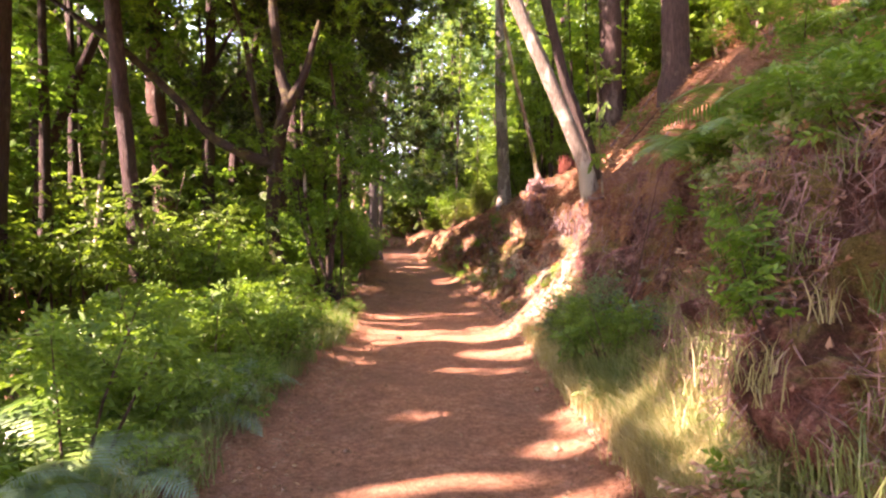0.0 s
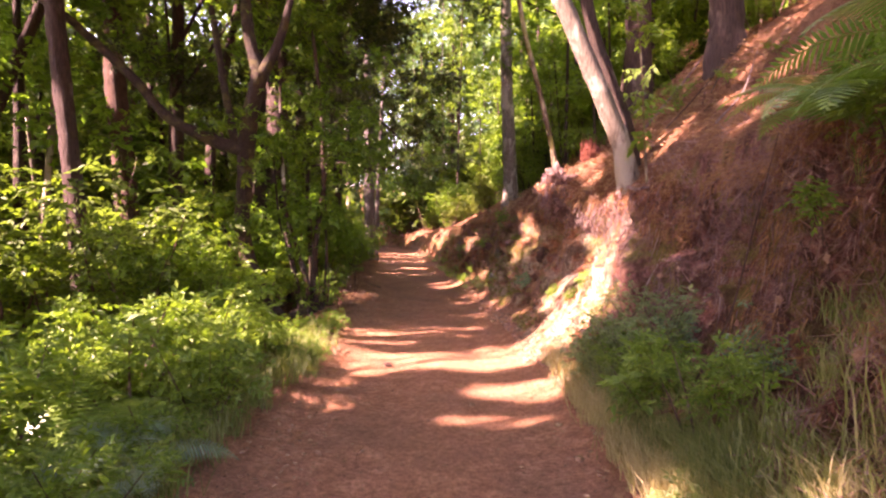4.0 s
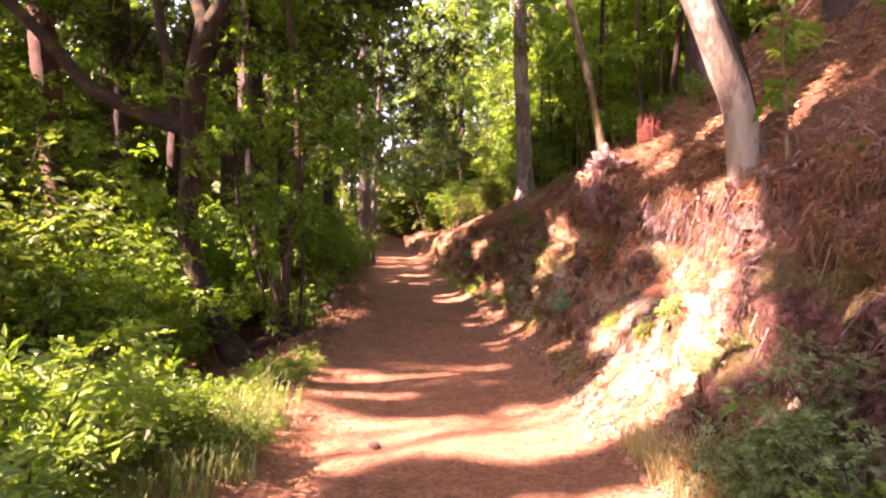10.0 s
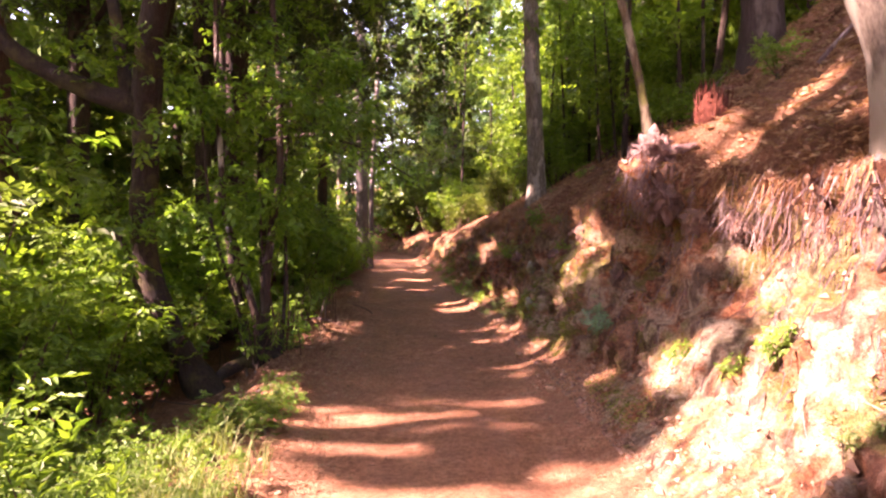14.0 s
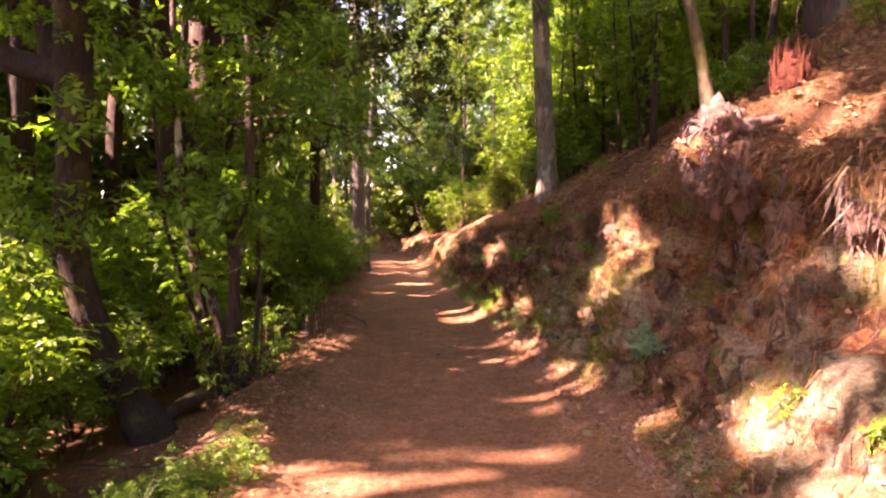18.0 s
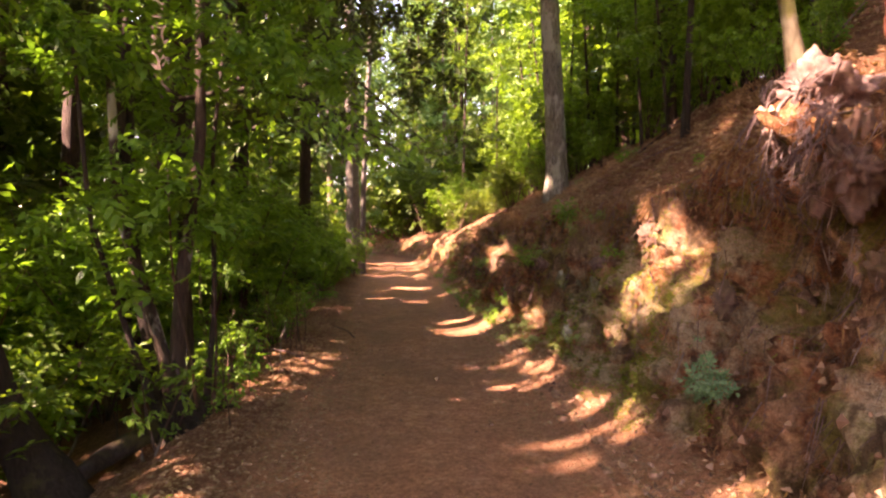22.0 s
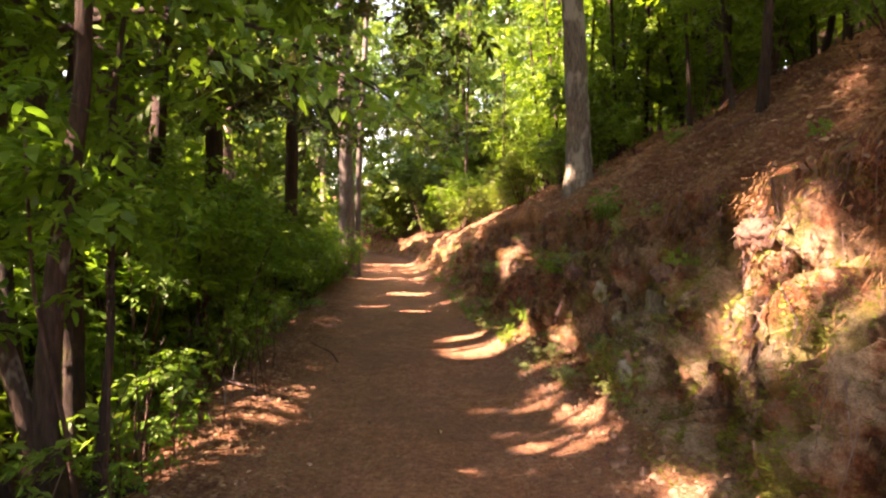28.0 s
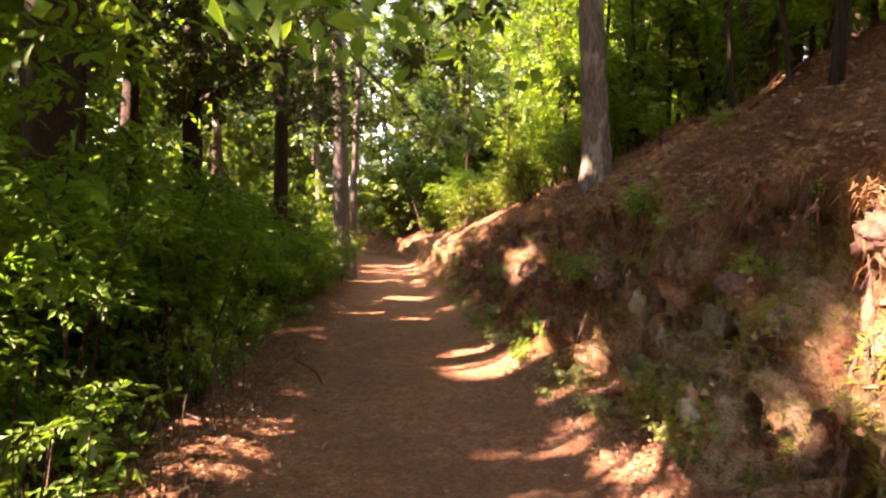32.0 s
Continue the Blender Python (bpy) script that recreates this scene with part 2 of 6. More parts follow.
# ---- mesh helpers ----
def mesh_of(name, verts, faces, mat, smooth=True):
    me = bpy.data.meshes.new(name)
    verts, faces = np.asarray(verts, np.float32), np.asarray(faces, np.int32)
    k = faces.shape[1]
    me.vertices.add(len(verts))
    me.vertices.foreach_set("co", verts.ravel())
    me.loops.add(faces.size)
    me.loops.foreach_set("vertex_index", faces.ravel())
    me.polygons.add(len(faces))
    me.polygons.foreach_set("loop_start", np.arange(0, faces.size, k, dtype=np.int32))
    me.polygons.foreach_set("use_smooth", np.full(len(faces), smooth))
    me.materials.append(mat)
    me.update(calc_edges=True)
    return me


def part(name, me, parent=None, label=""):
    ob = new(name, me)
    ob.parent = parent
    if label:
        tagged(ob, label)
    return ob


def thing(name, label, category, group="", at=(0, 0, 0), kind=""):
    ob = tagged(new(name), label, category, group, kind)
    ob.location = at
    return ob


def tube(points, radii, sides=10, wob=0.08, step=0.12, seed=0):
    """Verts and quads of a round limb along a smooth line through the points, uneven like grown wood, closed at its tip."""
    pts = np.array(points, float)
    seg = np.r_[0, np.cumsum(np.linalg.norm(np.diff(pts, axis=0), axis=1))]
    n = max(3, int(seg[-1] / step) + 1)
    s = np.linspace(0, seg[-1], n)
    line = np.stack([np.interp(s, seg, pts[:, i]) for i in range(3)], 1)
    rad = np.interp(s, seg, radii)
    for _ in range(2):
        line[1:-1] = 0.25 * line[:-2] + 0.5 * line[1:-1] + 0.25 * line[2:]
    tan = np.gradient(line, axis=0)
    tan /= np.linalg.norm(tan, axis=1)[:, None] + 1e-9
    ref = np.array([1.0, 0.13, 0.07]) if abs(tan[0][0]) < 0.8 else np.array([0.1, 1.0, 0.05])
    a = np.cross(tan, ref)
    a /= np.linalg.norm(a, axis=1)[:, None] + 1e-9
    b = np.cross(tan, a)
    ang = np.linspace(0, 2 * math.pi, sides, endpoint=False)
    rng = np.random.default_rng(seed + 17)
    ridge = 1 + wob * (np.sin(3 * ang + rng.uniform(0, 6)) * 0.6 + np.sin(5 * ang + rng.uniform(0, 6)) * 0.4)[None] * np.ones((n, 1))
    ridge += wob * 0.9 * rng.normal(size=(n, sides)) * 0.5
    ring = line[:, None] + rad[:, None, None] * ridge[..., None] * (np.cos(ang)[None, :, None] * a[:, None] + np.sin(ang)[None, :, None] * b[:, None])
    verts = np.r_[ring.reshape(-1, 3), line[-1:]]
    i, j = np.meshgrid(np.arange(n - 1), np.arange(sides), indexing="ij")
    k = (j + 1) % sides
    faces = np.stack([i * sides + j, i * sides + k, (i + 1) * sides + k, (i + 1) * sides + j], -1).reshape(-1, 4)
    tip = len(verts) - 1
    j = np.arange(sides)
    cap = np.stack([(n - 1) * sides + j, (n - 1) * sides + (j + 1) % sides, np.full(sides, tip), np.full(sides, tip)], 1)[: 0]
    return verts, np.r_[faces, cap].astype(int)


def join(pieces):
    vs, fs, n = [], [], 0
    for v, f in pieces:
        vs.append(v)
        fs.append(f + n)
        n += len(v)
    return np.concatenate(vs), np.concatenate(fs)


def leaves(pos, way, size, width=0.42, fold=0.25, rng=None):
    """Folded pointed leaves: two triangles each, along way from pos."""
    n = len(pos)
    way = way / (np.linalg.norm(way, axis=1)[:, None] + 1e-9)
    rnd = rng.normal(size=(n, 3)) * 0.5 + np.array([0, 0, 1.0])
    side = np.cross(way, rnd)
    side /= np.linalg.norm(side, axis=1)[:, None] + 1e-9
    up = np.cross(side, way)
    s = size[:, None]
    v = np.stack([pos, pos + s * (0.45 * way + width * side + fold * width * up), pos + s * (way - 0.12 * up), pos + s * (0.45 * way - width * side + fold * width * up)], 1)
    base = np.arange(n)[:, None] * 4
    f = np.concatenate([base + np.array([0, 1, 2]), base + np.array([0, 2, 3])], 1).reshape(-1, 3)
    return v.reshape(-1, 3), f


def sprays(pos, way, size, count, rng, width=0.24, gap=0.34, lift=1.6, full=False):
    """Twigs with leaves in two rows, lying nearly flat: count leaves on each, the size of a leaf given for each twig."""
    n = len(pos)
    way = way / (np.linalg.norm(way, axis=1)[:, None] + 1e-9)
    up = rng.normal(size=(n, 3)) * 0.45 + np.array([0, 0, lift])
    side = np.cross(way, up)
    side /= np.linalg.norm(side, axis=1)[:, None] + 1e-9
    up = np.cross(side, way)
    k = np.arange(count)
    turn = np.where(k % 2 == 0, 1.0, -1.0)
    turn[-1] = 0.0
    p = pos[:, None] + way[:, None] * (k * gap)[None, :, None] * size[:, None, None] - up[:, None] * (0.02 * k ** 1.6)[None, :, None] * size[:, None, None]
    d = way[:, None] * 0.75 + side[:, None] * turn[None, :, None] * 0.8 + rng.normal(size=(n, count, 3)) * 0.22 - np.array([0, 0, 0.12])
    ln = size[:, None] * (0.75 + 0.45 * np.sin(np.pi * (k + 1) / (count + 1)))[None] * rng.uniform(0.8, 1.2, (n, count))
    p, d, ln = p.reshape(-1, 3), d.reshape(-1, 3), ln.ravel()
    d /= np.linalg.norm(d, axis=1)[:, None]
    up = np.repeat(up, count, 0) + rng.normal(size=(n * count, 3)) * 0.2
    sd = np.cross(d, up)
    sd /= np.linalg.norm(sd, axis=1)[:, None] + 1e-9
    up = np.cross(sd, d)
    s = ln[:, None]
    if full:
        w = width * 0.78
        v = np.stack([p, p + s * (0.28 * d + w * sd + 0.05 * up), p + s * (0.66 * d + 0.85 * w * sd + 0.0 * up), p + s * (d - 0.16 * up), p + s * (0.66 * d - 0.85 * w * sd), p + s * (0.28 * d - w * sd + 0.05 * up)], 1)
        base = np.arange(len(p))[:, None] * 6
        f = np.concatenate([base + np.array(q) for q in ((0, 1, 5), (1, 2, 4), (1, 4, 5), (2, 3, 4))], 1).reshape(-1, 3)
        return v.reshape(-1, 3), f
    v = np.stack([p, p + s * (0.42 * d + width * sd + 0.06 * up), p + s * (d - 0.14 * up), p + s * (0.42 * d - width * sd + 0.06 * up)], 1)
    base = np.arange(len(p))[:, None] * 4
    f = np.concatenate([base + np.array([0, 1, 2]), base + np.array([0, 2, 3])], 1).reshape(-1, 3)
    return v.reshape(-1, 3), f


# ---- shape of the land ----
def centre(y):
    """The middle of the track."""
    y = np.asarray(y, float)
    c = np.interp(y, [-40, 8, 14, 21, 29, 36, 40, 46, 56, 80, 600], [0, 0, -0.38, -1.05, -1.85, -2.6, -3.3, -5.6, -12, -34, -500])
    return c


PROFILE_U = [-400, -60, -20, -8, -4.2, -2.6, -2.1, -1.8, -1.5, -1.1, -0.5, 0, 0.5, 0.9, 1.15, 1.36, 1.5, 1.6, 1.76, 1.95, 2.3, 3.0, 4.0, 6.0, 10, 40, 400]
PROFILE_Z = [-60, -22, -7.5, -2.1, -0.6, -0.17, -0.09, 0.05, 0.09, 0.0, -0.03, 0.0, -0.03, 0.0, 0.10, 0.28, 0.52, 0.95, 1.45, 1.82, 2.13, 2.66, 3.38, 4.5, 6.4, 20, 100]


def land(u, y):
    """Height at u metres to the right of the track's middle."""
    z = np.interp(u, PROFILE_U, PROFILE_Z)
    k = np.interp(y, [-10, 13, 20, 36, 60], [1, 1, 0.85, 0.55, 0.4])
    bulge = 0.24 * np.exp(-((y - 11.15) / 0.4) ** 2) * np.interp(u, [1.8, 1.95, 2.6, 3.2], [0, 1, 1, 0])
    steeper = np.interp(u, [2.3, 3.0, 3.7, 4.5, 6, 10], [0, 0.12, 0.4, 0.6, 0.6, 0.4]) * np.interp(y, [3, 7, 12.5, 15], [0.4, 1, 1, 0])
    return np.where(u > 0.9, z * k, z) + bulge + steeper


# how far the cut stands back from the profile: before the leaning tree, in the hollow under it, and beyond the rootball
SET_U = [0.9, 1.15, 1.36, 1.5, 1.6, 1.76, 1.95, 2.3, 3.0]
SET_NEAR = [0, 0.03, 0.1, 0.18, 0.28, 0.37, 0.3, 0.0, 0]
SET_HOLLOW = [0, -0.03, -0.04, 0.03, 0.23, 0.36, 0.0, -0.06, 0]
SET_FAR = [0, 0.02, 0.07, 0.11, 0.11, 0.13, 0.13, 0.06, 0]


def set_back(u, y):
    a, b, c = (np.interp(u, SET_U, t, 0, 0) for t in (SET_NEAR, SET_HOLLOW, SET_FAR))
    near, far = np.interp(y, [2, 3.6, 5, 7.4, 8.3], [-0.6, -0.45, 0.5, 1, 0]), np.interp(y, [9.9, 11.0], [0, 1])
    lip = -0.24 * np.exp(-((y - 11.12) / 0.3) ** 2) * np.interp(u, [1.8, 1.9, 2.3, 2.8], [0, 1, 1, 0])
    return lip + a * near + c * far + b * np.clip(1 - np.abs(near) - far, 0, 1) * np.interp(y, [7.4, 8.3], [0, 1])


def wave(x, y, z, scale, octaves=3, off=0.0):
    return noise.fractal(Vector((x * scale + off, y * scale, z * scale)), 0.9, 2.1, octaves)


def build_ground():
    u = np.r_[-400, -200, -100, -60, -40, np.arange(-30, -8, 2), np.arange(-8, -2.6, 0.3), np.arange(-2.6, -1.2, 0.1), np.arange(-1.2, 1.05, 0.09),
              np.arange(1.05, 1.3, 0.03), np.arange(1.3, 2.0, 0.014), np.arange(2.0, 2.3, 0.03), np.arange(2.3, 4.0, 0.09), np.arange(4, 9, 0.4), np.arange(9, 30, 2), 40, 60, 100, 200, 400]
    y = np.r_[-400, -150, -60, -30, np.arange(-20, -2, 1), np.arange(-2, 3, 0.08), np.arange(3, 19, 0.044), np.arange(19, 20, 0.07), np.arange(20, 34, 0.14), np.arange(34, 60, 0.5), np.arange(60, 110, 5), 130, 180, 260, 400, 600]
    nu, ny = len(u), len(y)
    U, Y = np.meshgrid(u, y)
    X, Z = U + centre(Y) + set_back(U, Y), land(U, Y)
    flat = np.stack([X.ravel(), Y.ravel(), Z.ravel()], 1)
    cover = np.zeros((len(flat), 4), np.float32)
    uu = U.ravel()
    cover[:, 3] = np.interp(flat[:, 1], [2, 4, 7.5, 8.3], [0.6, 1, 1, 0])
    edge = np.abs(uu + 0.02)
    narrow = np.interp(flat[:, 1], [0, 10, 15, 40], [1.25, 1.2, 1.0, 1.0])
    cover[:, 0] = np.clip(0.5 + (narrow - edge) * 0.85, 0, 1)
    cover[:, 1] = np.clip(np.minimum((uu - np.interp(flat[:, 1], [7.6, 8.4, 10, 10.8], [1.22, 1.02, 1.02, 1.22])) * 5, (np.interp(flat[:, 1], [7.4, 8.4], [2.45, 2.15]) - uu) * 3), 0, 1) * np.interp(flat[:, 1], [-5, 14, 20, 30], [1, 1, 0.75, 0.6])
    cover[:, 2] = np.interp(flat[:, 1], [2, 7.4, 8.2, 10.2, 10.9, 12.0, 14.5, 16, 30], [0, 0.1, 1, 1, 0.2, 0.85, 0.9, 0.4, 0.3]) * np.interp(flat[:, 2], [0, 0.3, 1.4, 1.75], [0.75, 1, 1, 0])
    near = (np.abs(uu) < 12) & (flat[:, 1] > -6) & (flat[:, 1] < 60)
    for i in np.nonzero(near)[0]:
        x0, y0, z0 = flat[i]
        bank = min(1.0, max(0.0, (uu[i] - 1.15) * 3))
        slope = 1.0 if uu[i] < 2.4 else 0.6
        if bank > 0:
            near_y, far_y = min(1.0, max(0.0, (8.0 - y0) * 2)), min(1.0, max(0.0, (y0 - 10.4) * 1.6))
            hollow = max(0.0, 1 - near_y - far_y)
            d = bank * slope * ((0.2 - 0.1 * hollow) * wave(x0, y0, z0 * 1.3, 0.9, 2) + 0.1 * (abs(wave(x0, y0, z0 * 0.6, 2.0, 2, 7.0)) * 2 - 0.5) + 0.06 * wave(x0, y0, z0 * 0.8, 5.5, 2, 3.0) + 0.03 * wave(x0, y0, z0, 14.0, 2, 9.0))
            d += 0.32 * math.exp(-((y0 - 11.5) / 0.5) ** 2) * min(1, max(0, (z0 - 0.5) * 1.6)) * (1.0 if uu[i] < 1.9 else 0.0)
            d += 0.24 * max(0.0, 1 - abs(z0 - 1.4) / 0.35) * max(0.0, wave(0, y0, 0, 1.1, 1, 21.0) + 0.35) * (1.0 if 1.5 < uu[i] < 1.95 else 0.0) * (1 - hollow)
            if 1.2 < uu[i] < 2.1 and 2 < y0 < 26:
                amount = min(1.0, (uu[i] - 1.2) * 5) * min(1.0, (2.1 - uu[i]) * 8)
                # runnels worn down the face, with rounded ribs between, and small pits
                run = wave(0.35 * z0, y0 + 0.12 * math.sin(3 * z0), 0.3 * z0, 1.7, 2, 31.0)
                small = wave(0.5 * z0, y0 + 0.05 * math.sin(7 * z0), 0.5 * z0, 6.5, 2, 47.0)
                pit = noise.voronoi(Vector((x0 * 6, y0 * 8.0, z0 * 6.5 + 3)))[0]
                d += amount * (far_y * 0.52 + near_y * 0.16 + hollow * 0.05) * (max(0.0, 0.3 - abs(run)) / 0.3 - 0.35) * 0.62
                d += amount * (far_y * 0.15 + near_y * 0.09 + hollow * 0.03) * max(0.0, 0.28 - abs(small)) / 0.28
                d += amount * 0.05 * max(0.0, 0.3 - (pit[1] - pit[0])) / 0.3 * (0.5 + 0.5 * hollow)
            steep = 1.0 if uu[i] < 2.0 else 0.35
            flat[i, 0] += d * steep
            flat[i, 2] -= d * (0.35 if steep == 1.0 else 0.8) * min(1, bank)
        else:
            verge = 0.3 + 0.7 * min(1.0, max(0.0, abs(uu[i]) - 0.9))
            flat[i, 2] += verge * (0.035 * wave(x0, y0, 0, 0.8, 2, 5.0) + 0.018 * wave(x0, y0, 0, 3.5, 2) + (0.03 * wave(x0, y0, 0, 7.0, 2) if uu[i] < -1.2 else 0))
    i, j = np.meshgrid(np.arange(ny - 1), np.arange(nu - 1), indexing="ij")
    a = i * nu + j
    faces = np.stack([a, a + 1, a + nu + 1, a + nu], -1).reshape(-1, 4)
    me = mesh_of("ground", flat, faces, SOIL)
    att = me.color_attributes.new("cover", "FLOAT_COLOR", "POINT")
    att.data.foreach_set("color", cover.ravel())
    ob = new("ground", me)
    tagged(ob, "red earth forest track with a cut clay bank and leaf litter", "ground", kind="structure")
    return flat.reshape(ny, nu, 3), u, y


LAND, LAND_U, LAND_Y = build_ground()


def on_land(u, y):
    """The built surface at u, y: a place that lies in it."""
    i = min(len(LAND_Y) - 1, max(0, int(np.searchsorted(LAND_Y, y))))
    j = min(len(LAND_U) - 1, max(0, int(np.searchsorted(LAND_U, u))))
    return LAND[i, j]


def surface(x, y):
    return float(on_land(x - float(centre(y)), y)[2])


# ---- gaps in the canopy, where the sun comes through: x, y, z, half width across, half length along ----
GAPS = [
    # the track
    (0.35, 3.45, 0.0, 0.95, 0.25), (1.0, 4.05, 0.0, 0.5, 0.2), (-0.2, 4.9, 0.0, 0.25, 0.04), (0.4, 6.45, 0.0, 0.5, 0.08), (0.85, 7.3, 0.0, 0.55, 0.28),
    (-0.1, 8.6, 0.0, 1.2, 0.42), (0.9, 8.98, 0.0, 0.7, 0.46), (-1.25, 8.6, 0.1, 0.5, 0.8), (-0.6, 10.14, 0.0, 0.6, 0.0), (-0.4, 9.65, 0.0, 0.6, 0.0), (0.0, 10.85, 0.0, 0.6, 0.02), (-1.35, 10.35, 0.1, 0.5, 0.26), (-0.45, 10.45, 0.0, 0.4, 0.02), (0.35, 10.2, 0.0, 0.3, 0.01), (-1.2, 7.9, 0.0, 0.25, 0.12), (-1.35, 6.9, 0.0, 0.2, 0.1), (-1.1, 9.7, 0.0, 0.3, 0.06),
    (0.95, 13.0, 0.0, 0.3, 0.04), (0.85, 12.6, 0.0, 0.25, 0.02), (0.2, 14.05, 0.0, 0.3, 0.02), (0.75, 15.1, 0.0, 0.3, 0.05), (0.9, 15.7, 0.05, 0.35, 0.1), (0.46, 12.22, 0.0, 0.4, 0.01), (1.05, 12.1, 0.05, 0.25, 0.1), (0.5, 13.15, 0.0, 0.35, 0.02), (0.6, 13.8, 0.0, 0.42, 0.1), (0.92, 14.26, 0.0, 0.35, 0.12), (0.15, 14.7, 0.0, 0.3, 0.02), 
    (0.3, 17.45, 0.0, 0.7, 0.75), (0.75, 17.1, 0.1, 0.4, 0.4), (-0.8, 15.2, 0.0, 0.3, 0.0), (-0.7, 14.4, 0.0, 0.25, 0.0), (-0.85, 13.64, 0.0, 0.2, 0.0), (0.1, 13.4, 0.0, 0.3, 0.0), (0.2, 12.7, 0.0, 0.3, 0.0), (0.5, 11.84, 0.0, 0.3, 0.0), (-0.9, 11.94, 0.0, 0.2, 0.0), (-0.8, 11.1, 0.0, 0.3, 0.0), (0.3, 16.2, 0.0, 0.3, 0.02), (0.6, 11.3, 0.0, 0.2, 0.0), (-0.75, 20.9, 0.0, 0.4, 0.15), (-1.9, 21.8, 0.0, 0.5, 0.2), (-2.4, 35.5, 0.0, 1.2, 1.0), (-1.0, 24.0, 0.0, 0.5, 0.3),
    # the bank
    (1.2, 3.05, 0.7, 0.35, 0.5), (1.25, 3.5, 0.45, 0.3, 0.35), (1.35, 3.8, 0.5, 0.22, 0.2), (2.6, 6.6, 2.5, 0.5, 0.15),
    (1.3, 8.85, 0.25, 0.5, 0.66), (1.6, 8.75, 0.55, 0.42, 0.9), (1.9, 8.7, 0.95, 0.4, 0.95), (2.05, 8.85, 1.35, 0.35, 0.85), (1.75, 7.7, 0.85, 0.14, 0.12), (1.6, 7.3, 0.6, 0.12, 0.1), (1.95, 7.1, 1.3, 0.15, 0.1), (1.5, 9.9, 0.5, 0.3, 0.3), (1.25, 10.8, 0.2, 0.25, 0.12), (1.55, 8.42, 3.3, 0.45, 0.32), (1.8, 8.43, 2.75, 0.3, 0.22), (1.15, 8.4, 4.2, 0.4, 0.3),
    (2.2, 11.1, 2.3, 0.5, 0.4), (1.75, 11.2, 2.0, 0.3, 0.35), (2.7, 10.3, 2.5, 0.4, 0.2), (2.3, 10.5, 2.1, 0.3, 0.3), (2.6, 9.0, 2.4, 0.5, 0.12),
    (1.5, 12.75, 1.05, 0.5, 0.65), (1.42, 12.75, 0.75, 0.15, 0.2), (1.48, 13.25, 1.1, 0.36, 0.4), (1.55, 12.9, 1.35, 0.3, 0.5), (1.65, 13.3, 1.6, 0.3, 0.28), (1.3, 13.6, 0.6, 0.15, 0.2), (1.0, 19.4, 0.9, 0.3, 0.6), (1.2, 28.0, 2.0, 0.9, 1.2), (-2.8, 41.5, 2.5, 1.6, 2.2), (2.0, 9.5, 1.45, 0.3, 0.6), (1.98, 19.85, 2.2, 0.1, 0.1), (3.2, 17.2, 3.2, 0.3, 0.2),
    # the low side
    (-2.0, 8.4, 0.4, 0.8, 0.8), (-2.7, 3.7, 0.6, 0.3, 0.25), (-2.1, 4.7, 0.5, 0.25, 0.2), (-3.3, 2.9, 0.6, 0.3, 0.2), (-1.95, 13.6, 0.08, 0.3, 0.4), (-1.75, 14.4, 0.08, 0.25, 0.25), (-1.85, 15.9, 0.08, 0.2, 0.3), (-2.05, 12.95, 0.05, 0.2, 0.2), (-3.0, 12.9, 0.0, 0.4, 0.3), (-4.6, 12.6, -0.4, 1.4, 1.2), (-4.8, 15.4, -0.4, 1.4, 1.3), (-2.2, 7.0, 0.6, 0.9, 0.8), (-4.5, 6.0, 0.6, 1.6, 2.0), (-4.0, 11.0, 1.2, 1.2, 1.2), (-4.1, 14.5, 2.0, 0.6, 1.2), (-4.6, 18.0, 2.0, 0.6, 1.6), (-2.76, 11.1, 3.9, 0.32, 0.32), (-2.2, 12.7, 1.9, 0.12, 0.15),
]


# share of open canopy from the low side to the slope
OPEN_U = [-14, -9, -3.0, -1.5, 1.2, 3.0, 6.0, 9.0, 30]
OPEN_SHARE = [0.5, 0.65, 0.62, 0.12, 0.03, 0.12, 0.2, 0.3, 0.1]
TABLE = np.random.default_rng(77).random((64, 64))


def patchy(x, y):
    """Smooth uneven values from 0 to 1 over the plane, evenly spread."""
    total = 0
    for scale, weight in ((0.55, 0.4), (1.35, 0.3), (3.1, 0.3)):
        a, b = x * scale + 100.5, y * scale + 100.5
        i, j = np.floor(a).astype(int), np.floor(b).astype(int)
        s, t = a - i, b - j
        s, t = s * s * (3 - 2 * s), t * t * (3 - 2 * t)
        total = total + weight * ((TABLE[i % 64, j % 64] * (1 - s) + TABLE[(i + 1) % 64, j % 64] * s) * (1 - t) + (TABLE[i % 64, (j + 1) % 64] * (1 - s) + TABLE[(i + 1) % 64, (j + 1) % 64] * s) * t)
    return np.clip((total - 0.5) / 0.16 * 0.29 + 0.5, 0, 1)


